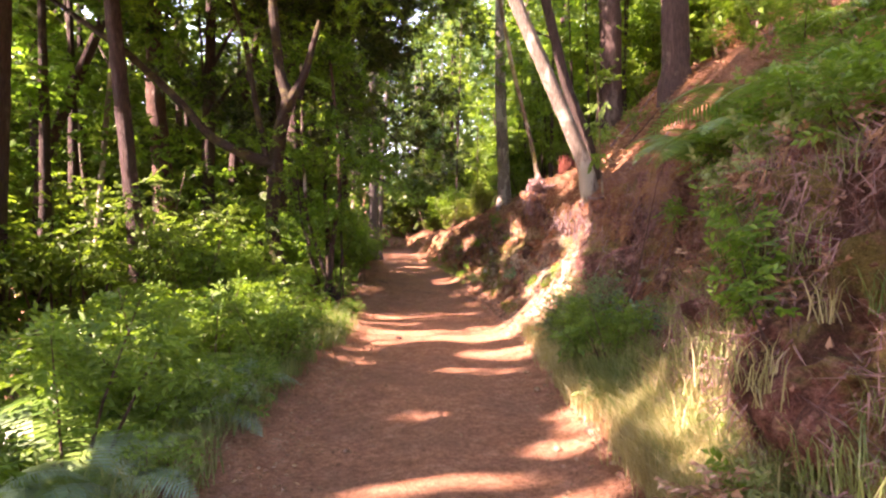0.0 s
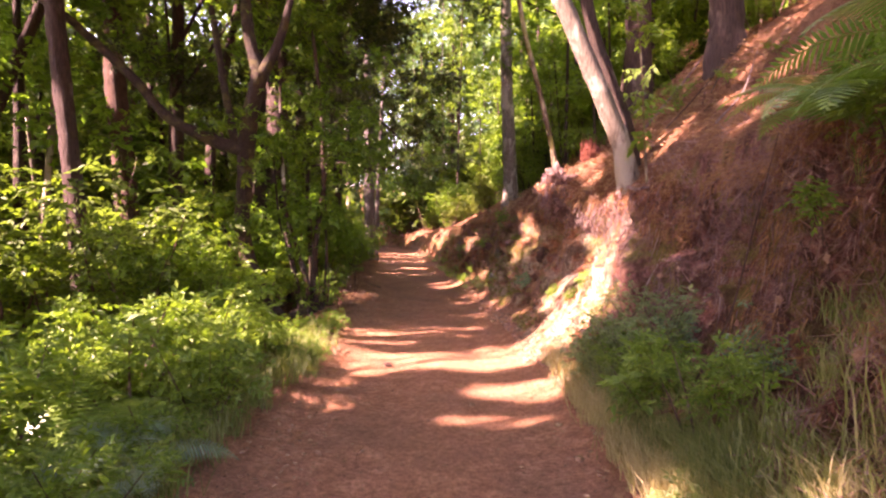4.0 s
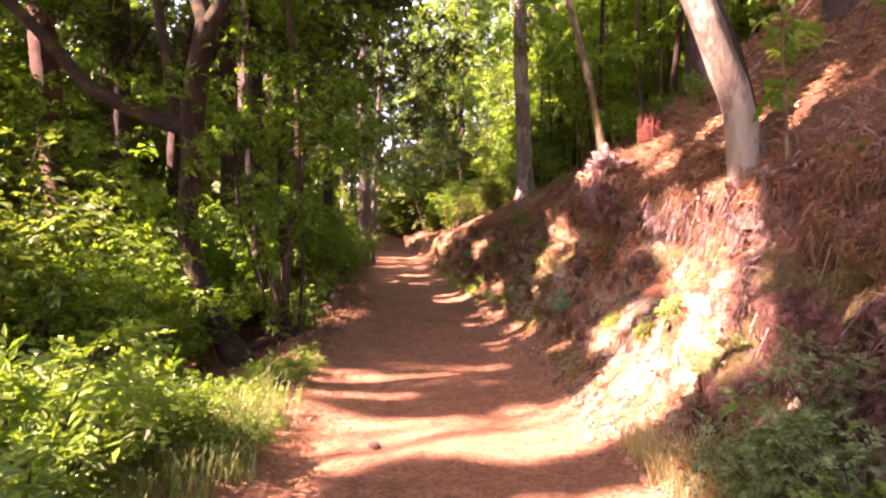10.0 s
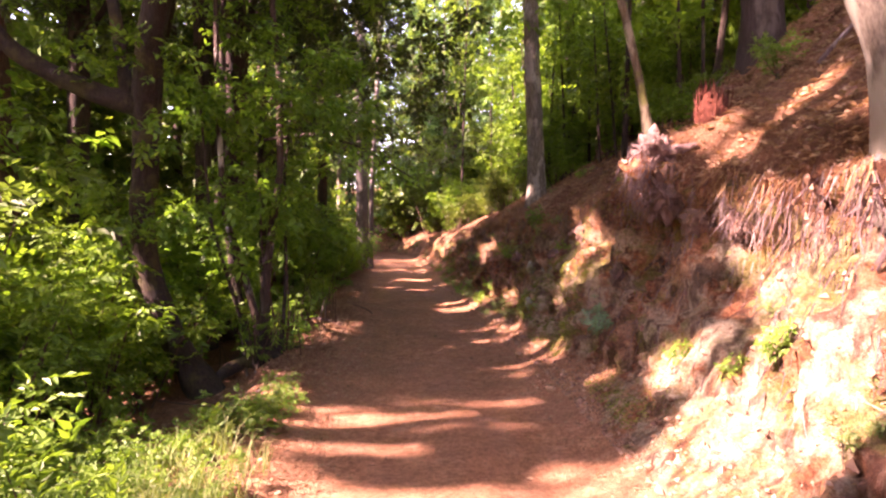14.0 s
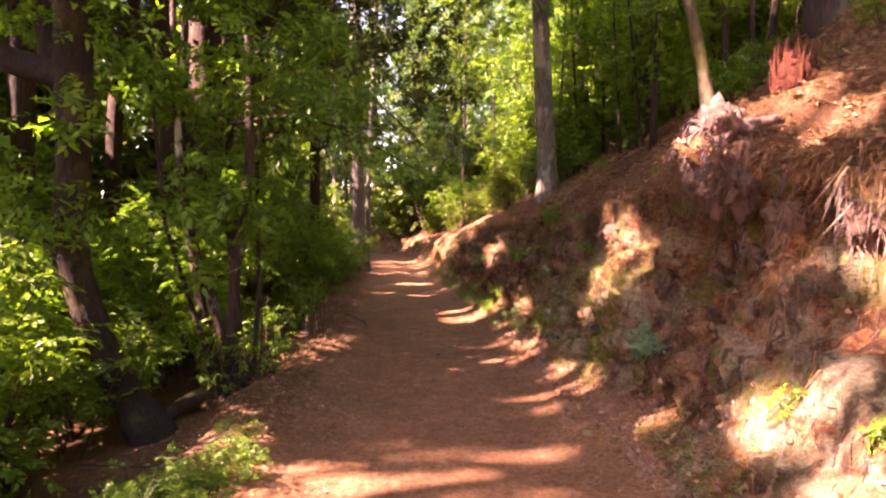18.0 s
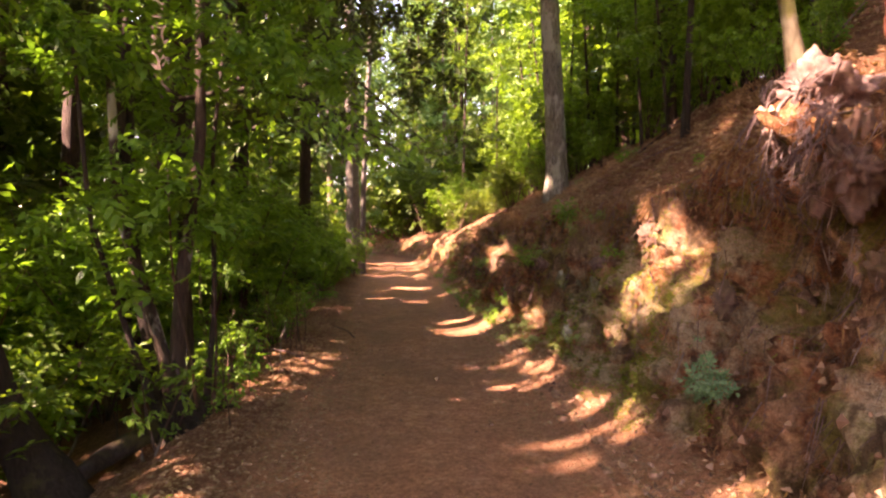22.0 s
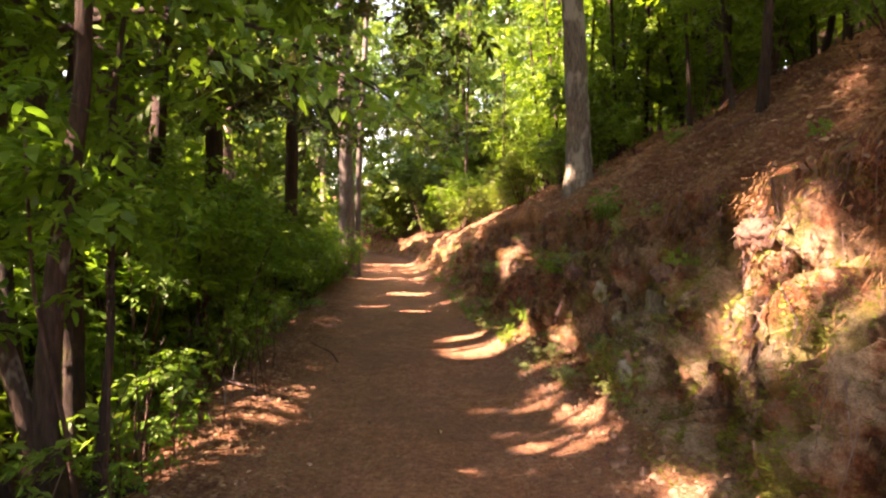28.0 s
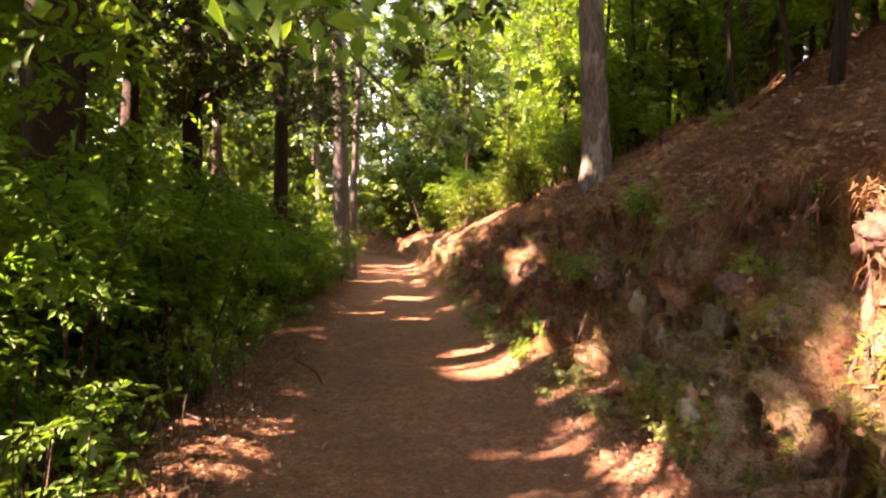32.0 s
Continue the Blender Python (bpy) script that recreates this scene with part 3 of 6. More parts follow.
def open_canopy(p, solid):
    """Which of the places p fall into the canopy's own uneven openings."""
    s = np.array(SUN)
    d = p[:, 2] / s[2]
    gx, gy = p[:, 0] - s[0] * d, p[:, 1] - s[1] * d
    share = np.interp(gx - centre(gy), OPEN_U, OPEN_SHARE)
    share = np.where((gy < 8) & (gx < -1.7), np.where((gy > 3.8) | (gx < -3.5), 0.82, 0.75), np.where(gy < 8.2, np.where(gx > 1.1, np.where(gy < 5, 0.2, 0.15), np.where(gx > 0.4, 0.12, 0.02)), share))
    share = np.where((gy > 10) & (gy < 19) & (gx - centre(gy) > -2.3) & (gx - centre(gy) < 1.3), share * 0.2, share)
    share = np.where((gy > 10.2) & (gy < 19) & (gx - centre(gy) > 0.5) & (gx - centre(gy) < 2.6), np.where(gy > 14.6, np.where(gx - centre(gy) > 1.0, 0.48, 0.25), np.where(gy > 13.3, 0.22, 0.16)), share)
    share = np.where((gy < 11) & (gx - centre(gy) > 2.3), share * 0.45, share)
    share = np.where((gy > 11) & (gx - centre(gy) > 2.6), np.where(gx - centre(gy) > 4.5, 0.2, share * 0.35), share)
    share = np.where((gy > 14) & (gx < -2.2), np.where(gx < -5, 0.7, np.minimum(share, 0.46)), share)
    share = np.where((gy < 12) & (gx < -3.2), 0.9, share)
    share = np.where((gy > 10) & (gy < 15) & (gx > -4.5) & (gx < -2.8), 0.6, share)
    share = np.where(gy > 20, np.minimum(share, np.where(gx > -2, 0.05, 0.25)), share)
    share = np.where(gy > 36, 0.1, share)
    return (patchy(gx, gy) < share) & (p[:, 2] > np.where(p[:, 0] < -7, 5.2, 3.2)) & (not solid)


def sunlit(p, margin=0.0, solid=False, gaps_only=False):
    """Which of the places p would shade one of the gaps, or the canopy's own uneven openings."""
    s = np.array(SUN)
    hit = np.zeros(len(p), bool) if gaps_only else open_canopy(p, solid)
    for x, y, z, rx, ry in GAPS:
        d = (p[:, 2] - z) / s[2]
        qx, qy = p[:, 0] - s[0] * d - x, p[:, 1] - s[1] * d - y
        i = np.nonzero(((qx / (rx + margin)) ** 2 + (qy / (ry + margin)) ** 2 < 1.45) & (p[:, 2] > z + 1.0))[0]
        qx, qy = qx[i], qy[i]
        hit[i] |= (qx / (rx + margin)) ** 2 + (qy / (ry + margin)) ** 2 < 0.45 + 1.0 * patchy(qx * 1.8 + x * 3, qy * 1.8 + y * 3)
    return hit


# ---- trees ----
def crown_mesh(centres, radii, count, size, mat, seed, droop=0.3, flat=0.7, solid=False):
    rng = np.random.default_rng(seed)
    centres, radii = np.asarray(centres, float), np.asarray(radii, float)
    w = radii ** 2 / np.sum(radii ** 2)
    per = 7 if size < 0.15 else 5
    count = int(count * 1.4 / per) + 1
    which = rng.choice(len(centres), count, p=w)
    d = rng.normal(size=(count, 3))
    d /= np.linalg.norm(d, axis=1)[:, None]
    r = radii[which] * rng.uniform(0.15, 1.0, count) ** 0.6
    pos = centres[which] + d * r[:, None] * np.array([1, 1, flat])
    pos = pos[~sunlit(pos, 0.3 * size, solid)]
    n = len(pos)
    way = rng.normal(size=(n, 3)) * np.array([1, 1, 0.45]) + np.array([0, 0, -droop])
    v, f = sprays(pos - way / np.linalg.norm(way, axis=1)[:, None] * size, way, size * rng.uniform(0.65, 1.3, n), per, rng, 0.24 if size < 0.15 else 0.33, full=size < 0.1)
    m = 6 if size < 0.1 else 4
    keep = ~sunlit((v[0::m] + v[m // 2::m]) / 2, 0.3 * size, gaps_only=True)
    v, f = v.reshape(-1, m, 3)[keep].reshape(-1, 3), f[:(m - 2) * int(keep.sum())]
    return mesh_of("crown", v, f, mat, False)


def tree(name, label, path, radii, bark, boughs=(), crown=None, sides=12, group="forest trees", flare=0.5, step=0.14, foot=True, solid=False):
    """path: points of the trunk from its foot; boughs: (points, radii); crown: (centres, radii, count, leaf size, material)."""
    root = Vector(path[0])
    t = thing(name, label, "tree", group, root)
    loc = [tuple(Vector(p) - root) for p in path]
    if foot:
        h = Vector(loc[1]).normalized()
        loc = [tuple(-0.35 * h), (0, 0, 0), tuple(0.35 * h)] + loc[1:]
        radii = [radii[0] * (1 + flare), radii[0] * (1 + 0.55 * flare), radii[0]] + list(radii[1:])
    seed = int(abs(root.x * 131 + root.y * 17)) % 9973
    part("trunk", mesh_of("trunk", *tube(loc, radii, sides, 0.09, step, seed), bark), t)
    for k, (pts, rr) in enumerate(boughs):
        part("limb", mesh_of("limb", *tube([tuple(Vector(p) - root) for p in pts], rr, 8, 0.09, step, seed + k), bark), t)
    if crown:
        c, r, count, size, mat = crown
        me = crown_mesh(c, r, count, size, mat, seed, solid=solid)
        me.transform(Matrix.Translation(-root))
        part("crown", me, t)
    return t


def spread(x, y, z, n, r, seed, up=1.0):
    """Centres of n leaf clumps about a place."""
    rng = np.random.default_rng(seed)
    return np.array([x, y, z]) + rng.normal(size=(n, 3)) * np.array([r, r, r * up])


def main_trees():
    # slim dark trunk on the low side
    tree("tall_pine", "slim dark purplish pine trunk rising out of green undergrowth", [(-5.45, 11.0, surface(-5.45, 11)), (-5.55, 11.0, 1.6), (-5.9, 11.0, 5.6), (-6.3, 11.1, 12.0)], [0.15, 0.14, 0.13, 0.08], BARK_PINE,
         crown=(spread(-6.3, 11.1, 11, 14, 1.3, 3), np.full(14, 0.9), 2600, 0.12, LEAF_TREE))
    tree("old_pine", "thick red-barked trunk with pale patches and broken bark", [(-6.25, 14.1, surface(-6.25, 14.1)), (-6.35, 14.1, 1.5), (-6.6, 14.1, 4.4), (-6.7, 14.2, 12.0)], [0.24, 0.22, 0.2, 0.12], BARK_RED,
         crown=(spread(-6.7, 14.2, 11, 14, 1.5, 4), np.full(14, 1.0), 2600, 0.12, LEAF_TREE))
    # leaning forked tree with the long limb
    tree("forked_tree", "dark leaning forked tree with a long bare limb", [(-2.62, 11.6, surface(-2.62, 11.6) - 0.05), (-2.8, 11.6, 0.15), (-3.0, 11.6, 0.5), (-3.2, 11.6, 1.1), (-3.27, 11.6, 1.6), (-3.2, 11.6, 2.2), (-3.14, 11.5, 2.75), (-2.98, 11.25, 3.3), (-2.76, 11.05, 3.85)],
         [0.15, 0.135, 0.125, 0.12, 0.118, 0.125, 0.14, 0.12, 0.12], BARK_FORK,
         boughs=[([(-3.14, 11.5, 2.72), (-3.5, 11.5, 2.8), (-3.9, 11.45, 2.97), (-4.35, 11.4, 3.2), (-4.8, 11.3, 3.8), (-5.75, 11.2, 4.7), (-7.3, 11.2, 5.8)], [0.115, 0.105, 0.09, 0.085, 0.075, 0.065, 0.04]),
                 ([(-2.78, 11.08, 3.78), (-2.95, 11.1, 4.3), (-3.1, 11.2, 5.6), (-2.9, 11.2, 8.5)], [0.11, 0.09, 0.08, 0.04]),
                 ([(-2.78, 11.08, 3.78), (-2.5, 11.05, 4.2), (-2.2, 11.0, 5.2)], [0.1, 0.075, 0.04]),
                 ([(-3.3, 11.5, 2.7), (-3.55, 11.7, 3.8), (-3.8, 11.8, 5.2), (-4.2, 11.8, 6.4)], [0.07, 0.06, 0.05, 0.03]),
                 ([(-2.8, 11.75, -0.1), (-3.1, 11.85, 0.25), (-3.4, 11.95, 0.75), (-3.75, 12.0, 1.6)], [0.06, 0.055, 0.05, 0.03])],
         crown=(np.concatenate([spread(-3.2, 11.2, 6.6, 18, 1.1, 5, 0.7), np.array([(-3.6, 11.0, 1.9), (-3.0, 10.9, 3.1), (-2.5, 11.0, 3.5), (-3.8, 11.2, 2.4), (-2.3, 11.2, 4.0), (-4.3, 11.2, 2.7), (-3.4, 10.9, 1.2), (-4.9, 11.3, 3.2), (-2.9, 11.2, 2.4), (-3.1, 11.0, 1.7), (-2.7, 11.3, 3.0), (-3.6, 11.3, 3.2), (-4.0, 11.2, 1.5)])]), np.r_[np.full(18, 0.7), np.full(13, 0.4)], 8500, 0.08, LEAF_SHRUB))
    tree("thick_tree", "thick straight grey-brown trunk behind the track's edge", [(-3.94, 16.3, surface(-3.94, 16.3)), (-3.94, 16.3, 2.0), (-3.92, 16.3, 6.0), (-3.94, 16.3, 13)], [0.27, 0.25, 0.22, 0.12], BARK_PINE,
         crown=(spread(-3.8, 16.3, 9.5, 24, 1.6, 6), np.full(24, 1.0), 4500, 0.13, LEAF_TREE))
    tree("grey_tree", "slender grey trunk standing among leafy shrubs", [(-3.95, 15.1, surface(-3.95, 15.1)), (-3.98, 15.1, 2.5), (-4.0, 15.1, 5.5), (-4.05, 15.1, 10)], [0.14, 0.12, 0.11, 0.06], BARK_DARK,
         crown=(spread(-4.05, 15.1, 8, 14, 1.2, 7), np.full(14, 0.9), 2500, 0.12, LEAF_TREE))
    # many-stemmed clump at the edge
    over = [(-1.6, 12.6, 2.75), (-2.1, 12.4, 2.95), (-1.35, 13.3, 2.95), (-2.6, 13.4, 2.7), (-1.9, 13.6, 3.2), (-2.9, 12.5, 2.9), (-1.5, 13.0, 3.5), (-2.4, 12.9, 3.8)]
    stems = [([(-2.38, 12.72), (-2.45, 12.72, 0.45), (-2.55, 12.74, 0.8), (-2.68, 12.75, 1.25), (-2.85, 12.8, 1.7), (-2.95, 12.9, 3.0), (-3.0, 13.0, 5.0)], 0.055, BARK_STEM, None), ([(-2.3, 12.7), (-2.36, 12.7, 0.5), (-2.32, 12.7, 1.0), (-2.25, 12.72, 1.6), (-2.16, 12.75, 2.2), (-2.2, 12.9, 3.4), (-2.4, 13.0, 5.2)], 0.064, BARK_STEM, over),
             ([(-2.2, 12.85), (-2.15, 12.95, 0.9), (-2.2, 13.1, 2.2), (-2.1, 13.3, 3.6)], 0.026, BARK_DARK, None), ([(-2.42, 12.6), (-2.65, 12.55, 0.7), (-2.9, 12.5, 1.6), (-3.0, 12.5, 2.9)], 0.028, BARK_DARK, None),
             ([(-2.1, 12.75), (-2.08, 12.8, 0.6), (-2.14, 12.9, 1.3)], 0.012, BARK_RED, None), ([(-2.4, 13.0), (-2.5, 13.2, 1.2), (-2.6, 13.4, 2.4), (-2.42, 13.5, 4.6)], 0.06, BARK_FORK, None),
             ([(-2.6, 13.0), (-2.85, 13.15, 0.9), (-3.1, 13.4, 2.0), (-3.1, 13.5, 3.4), (-3.1, 13.6, 5.0)], 0.06, BARK_DARK, None), ([(-2.2, 12.7), (-2.22, 12.65, 0.5), (-2.34, 12.6, 1.2), (-2.36, 12.6, 2.0)], 0.014, BARK_RED, None)]
    for k, (pts, r, bark, cr) in enumerate(stems):
        x, y = pts[0]
        c = pts[-1]
        rr = [r * (1 - 0.5 * q / (len(pts) - 1)) for q in range(len(pts))]
        cen = np.array(cr) if cr else spread(c[0] - 0.2, c[1], c[2] + 0.4, 7, 0.5, 20 + k)
        low = np.array([pts[1 + q % (len(pts) - 1)] for q in range(9)], float) + np.random.default_rng(60 + k).normal(size=(9, 3)) * np.array([0.4, 0.4, 0.3])
        cen = np.concatenate([cen, low[(low[:, 2] > 1.2) & (low[:, 0] < -2.0)]])
        tree("clump_stem", ("slender pale-patched trunk" if r > 0.05 else "thin bent stem") + " rising from the track's littered edge", [(x, y, surface(x, y))] + list(pts[1:]), rr, bark, sides=9, flare=0.7, step=0.1,
             crown=(cen, np.full(len(cen), 0.42), 3200 if cr else 1700, 0.095, LEAF_EDGE) if c[2] > 2.5 else None, group="clump of stems")
    burl = thing("root_burl", "dark burl of old roots at the foot of the stems", "tree roots", "", (-2.33, 12.68, surface(-2.33, 12.68)))
    for k, (dx, dy, h, r) in enumerate([(0, 0, 0.36, 0.15), (-0.16, 0.05, 0.26, 0.1), (0.13, 0.06, 0.24, 0.09)]):
        part("burl", mesh_of("burl", *tube([(dx, dy, -0.15), (dx, dy, 0.05), (dx * 0.8, dy, h * 0.6), (dx * 0.6, dy, h)], [r * 1.5, r * 1.2, r, r * 0.45], 14, 0.22, 0.05, k), BARK_FORK), burl)
    for k, (pts, r) in enumerate([([(0.0, -0.05, 0.12), (-0.1, -0.45, 0.1), (-0.22, -0.85, 0.06), (-0.3, -1.1, -0.05)], 0.085), ([(0.1, -0.05, 0.08), (0.3, -0.25, 0.03), (0.5, -0.3, -0.06)], 0.06), ([(0.05, 0.1, 0.1), (0.3, 0.35, 0.08), (0.45, 0.7, 0.0)], 0.05)]):
        part("root", mesh_of("root", *tube(pts, [r, r * 0.9, r * 0.75, r * 0.4][:len(pts)], 9, 0.15, 0.06, k), BARK_FORK), burl)
    # low bough that hangs over the track
    bough = thing("overhanging_bough", "low leafy bough hanging over the track's edge", "branch", "", (-2.42, 13.0, 2.62))
    pts = [(0, 0, 0), (0.6, -0.2, 0.05), (1.2, -0.45, -0.12), (1.9, -0.75, -0.55)]
    part("twig", mesh_of("twig", *tube(pts, [0.022, 0.017, 0.011, 0.004], 6, 0.06, 0.1, 4), BARK_DARK), bough)
    rng = np.random.default_rng(90)
    base = np.array([np.array(pts[1]) + (np.array(pts[3]) - np.array(pts[1])) * q for q in rng.uniform(0, 1.08, 420)])
    base = base + rng.normal(0, 1, (420, 3)) * np.array([0.16, 0.2, 0.1])
    v, f = leaves(base, rng.normal(size=(420, 3)) * 0.7 + np.array([0.5, -0.3, -0.5]), rng.uniform(0.05, 0.1, 420), 0.3, 0.25, rng)
    part("foliage", mesh_of("foliage", v, f, LEAF_EDGE, False), bough)
    # on the bank
    tree("leaning_tree", "pale-barked leaning tree rooted on the bank's edge", [(2.06, 8.5, 1.9), (1.95, 8.45, 2.4), (1.55, 8.4, 3.3), (0.95, 8.4, 4.65), (0.0, 8.5, 7.5), (-0.2, 8.5, 9.5)], [0.115, 0.105, 0.098, 0.092, 0.08, 0.05], BARK_PALE,
         crown=(spread(0.0, 8.6, 8.6, 16, 1.3, 8), np.full(16, 0.9), 2600, 0.11, LEAF_TREE), flare=0.45)
    tree("dark_companion", "dark thin trunk close behind the pale leaning tree", [(2.22, 8.75, 1.9), (2.12, 8.75, 2.6), (1.75, 8.8, 3.6), (1.35, 8.8, 5.2), (1.2, 8.8, 8)], [0.085, 0.08, 0.075, 0.065, 0.04], BARK_DARK, flare=0.3)
    tree("bank_sapling", "thin sapling with fresh pale green leaves beside the leaning tree", [(2.12, 8.12, surface(2.12, 8.12)), (2.08, 8.12, 2.6), (2.06, 8.14, 3.2), (2.0, 8.15, 3.8)], [0.012, 0.011, 0.009, 0.005], BARK_MOSS,
         crown=(np.array([(2.06, 8.1, 2.45), (2.1, 8.12, 2.9), (2.02, 8.08, 3.2), (2.1, 8.15, 3.5), (1.98, 8.15, 3.8), (2.2, 8.15, 2.75)]), np.array([0.1, 0.16, 0.2, 0.2, 0.2, 0.14]), 260, 0.09, LEAF_HERB), sides=6, flare=0.2, group="slope saplings")
    tree("bank_tree", "thick dark straight trunk on the slope", [(3.42, 12.5, surface(3.42, 12.5)), (3.4, 12.5, 5.0), (3.3, 12.5, 9), (3.3, 12.5, 14)], [0.23, 0.22, 0.2, 0.14], BARK_PINE,
         crown=(spread(3.1, 12, 11, 20, 1.8, 9), np.full(20, 1.1), 3500, 0.13, LEAF_TREE), flare=0.25)
    tree("slope_tree", "dark trunk high on the littered slope", [(3.75, 9.9, surface(3.75, 9.9)), (3.7, 9.9, 5.5), (3.7, 9.9, 12)], [0.22, 0.2, 0.12], BARK_PINE)
    tree("mossy_tree", "thin crooked mossy trunk above the torn rootball", [(1.8, 11.42, 2.18), (1.75, 11.42, 2.6), (1.6, 11.42, 3.3), (1.28, 11.4, 4.5), (0.9, 11.4, 6.5), (0.8, 11.5, 8)], [0.055, 0.044, 0.04, 0.038, 0.03, 0.02], BARK_MOSS,
         crown=(spread(0.9, 11.8, 7.2, 12, 0.9, 10), np.full(12, 0.7), 1600, 0.1, LEAF_TREE), flare=0.5)
    tree("rough_tree", "straight tree with pale flaking bark at the bank's edge", [(2.0, 19.85, surface(2.0, 19.85) - 0.1), (1.98, 19.85, 3.2), (1.85, 19.85, 6.0), (1.8, 19.9, 12)], [0.22, 0.19, 0.17, 0.1], bark_material("flaking_bark", (0.035, 0.027, 0.02), (0.3, 0.25, 0.2), (0.44, 0.39, 0.32), 0.54),
         crown=(spread(1.8, 20, 10.5, 18, 1.6, 11), np.full(18, 1.0), 3000, 0.13, LEAF_TREE))
    tree("gum_tree", "tall smooth grey gum trunk beside the far track", [(-3.25, 28.6, surface(-3.25, 28.6)), (-3.25, 28.6, 3), (-3.3, 28.6, 8), (-3.2, 28.6, 16)], [0.25, 0.22, 0.19, 0.1], BARK_GUM,
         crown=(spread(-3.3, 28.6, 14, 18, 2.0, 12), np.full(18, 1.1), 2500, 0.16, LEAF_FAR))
    tree("gum_tree", "second slim gum trunk beside the far track", [(-3.0, 29.2, surface(-3.0, 29.2)), (-2.95, 29.2, 3), (-2.6, 29.2, 9), (-2.4, 29.2, 14)], [0.1, 0.09, 0.08, 0.05], BARK_GUM)


def forest():
    """The wood on both sides and beyond the bend."""
    rng = np.random.default_rng(5)
    spots = []

    def sow(count, x0, x1, y0, y1, gap, kind):
        made = tries = 0
        while made < count and tries < 6000:
            tries += 1
            x, y = rng.uniform(x0, x1), rng.uniform(y0, y1)
            u = x - float(centre(y))
            if -3.6 < u < 3.4 or (-2.5 < y < 10 and -5.2 < x < 4.2) or (6 < y < 17 and -7.2 < x < -2) or (8 < y < 13.5 and 1 < x < 5.5):
                continue
            if any((x - a) ** 2 + (y - b) ** 2 < gap ** 2 for a, b, _ in spots):
                continue
            spots.append((x, y, kind))
            made += 1
    sow(32, -17, -4, -6, 30, 2.3, "low")
    # extra trees left of the view, added only to shade the track
    sow(16, -13, -6.5, -2, 9, 1.7, "low")
    sow(12, -12, -7.3, 4, 15, 1.6, "low")
    sow(10, -9, -5.3, -6, 6, 1.5, "low")
    sow(6, -5.2, -2.2, -7, -2.6, 1.5, "low")
    sow(45, 3.4, 13, 1, 34, 1.8, "slope")
    sow(45, -14, 9, 30, 62, 2.3, "far")
    sow(30, -36, -12, -2, 55, 2.8, "valley")
    sow(14, 10, 24, -6, 50, 4.0, "slope")
    sow(10, -12, 6, -12, -4, 3.0, "slope")
    sow(14, -14, -5.5, 38, 56, 1.8, "far")
    sow(7, -21, -12, 16, 34, 1.8, "valley")
    barks = [BARK_PINE, BARK_DARK, BARK_RED, BARK_PINE, BARK_PALE]
    names = {BARK_PINE: "dark rough-barked", BARK_DARK: "dark smooth-barked", BARK_RED: "red-barked", BARK_PALE: "pale grey-barked"}
    for x, y, kind in spots:
        z = surface(x, y)
        h = rng.uniform(9, 14)
        r = rng.uniform(0.06, 0.17)
        lx, ly = rng.normal(0, 0.6, 2)
        low = {"low": rng.uniform(2.5, 5), "slope": rng.uniform(1.6, 4), "far": rng.uniform(1, 4), "valley": rng.uniform(1.0, 3.0)}[kind]
        sunny = kind == "low" and x < -7 and 4 < y < 18
        if sunny:
            r, low = r * 0.5, 1.3
        if kind == "slope":
            h *= 0.75
        if kind in ("far", "valley"):
            h *= 1.35
        n = 30
        t = np.sort(rng.uniform(low / h, 1.0, n))
        wide = rng.uniform(1.3, 2.1)
        cen = np.stack([x + lx * t + rng.normal(0, wide, n) * (1.2 - t), y + ly * t + rng.normal(0, wide, n) * (1.2 - t), z + h * t], 1)
        u = cen[:, 0] - centre(cen[:, 1])
        cen = cen[((np.abs(u) > 2.6) | (cen[:, 2] > 4.4)) & ~((cen[:, 0] > -8) & (cen[:, 0] < -2) & (cen[:, 1] > 3.5) & (cen[:, 1] < 13) & (cen[:, 2] < 6.5))]
        n = len(cen)
        boughs = []
        if math.hypot(x, y - 8) < 18 and n:
            for q in range(3):
                a = cen[rng.integers(0, n)]
                tt = max(0.1, (a[2] - z) / h - 0.1)
                boughs.append(([(x + lx * tt, y + ly * tt, z + h * tt), tuple(a)], [r * 0.35, r * 0.12]))
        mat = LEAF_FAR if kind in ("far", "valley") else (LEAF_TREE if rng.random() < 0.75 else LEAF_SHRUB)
        bark = barks[int(rng.integers(0, 5))]
        if kind == "slope":
            bark = barks[int(rng.integers(0, 3))]
        count, size = {"low": (1500, 0.2), "slope": (1050, 0.19), "far": (1400, 0.27), "valley": (1050, 0.38)}[kind]
        if sunny:
            count, size, mat = 2400, 0.16, LEAF_EDGE
        if x > 10 or y < -3:
            count //= 2
        tree("forest_tree", names[bark] + (" slim" if r < 0.12 else " stout") + " tree with a loose leafy crown", [(x, y, z), (x + lx * 0.4, y + ly * 0.4, z + h * 0.4), (x + lx, y + ly, z + h)], [r, r * 0.8, r * 0.3], bark,
             boughs=boughs, crown=(cen, rng.uniform(0.7, 1.25, n), count, size, mat), sides=8 if boughs else 6, step=0.4 if boughs else 0.8) if n else None
    for k in range(44):
        y = rng.uniform(13.2, 31)
        x = float(centre(y)) + rng.uniform(3.1, 6.0)
        z = surface(x, y)
        h = rng.uniform(2.8, 5.5)
        r = rng.uniform(0.018, 0.05)
        lx, ly = rng.normal(0, 0.35, 2)
        t = rng.uniform(0.25, 1.0, 10)
        cen = np.stack([x + lx * t + rng.normal(0, 0.45, 10), y + ly * t + rng.normal(0, 0.45, 10), z + h * t], 1)
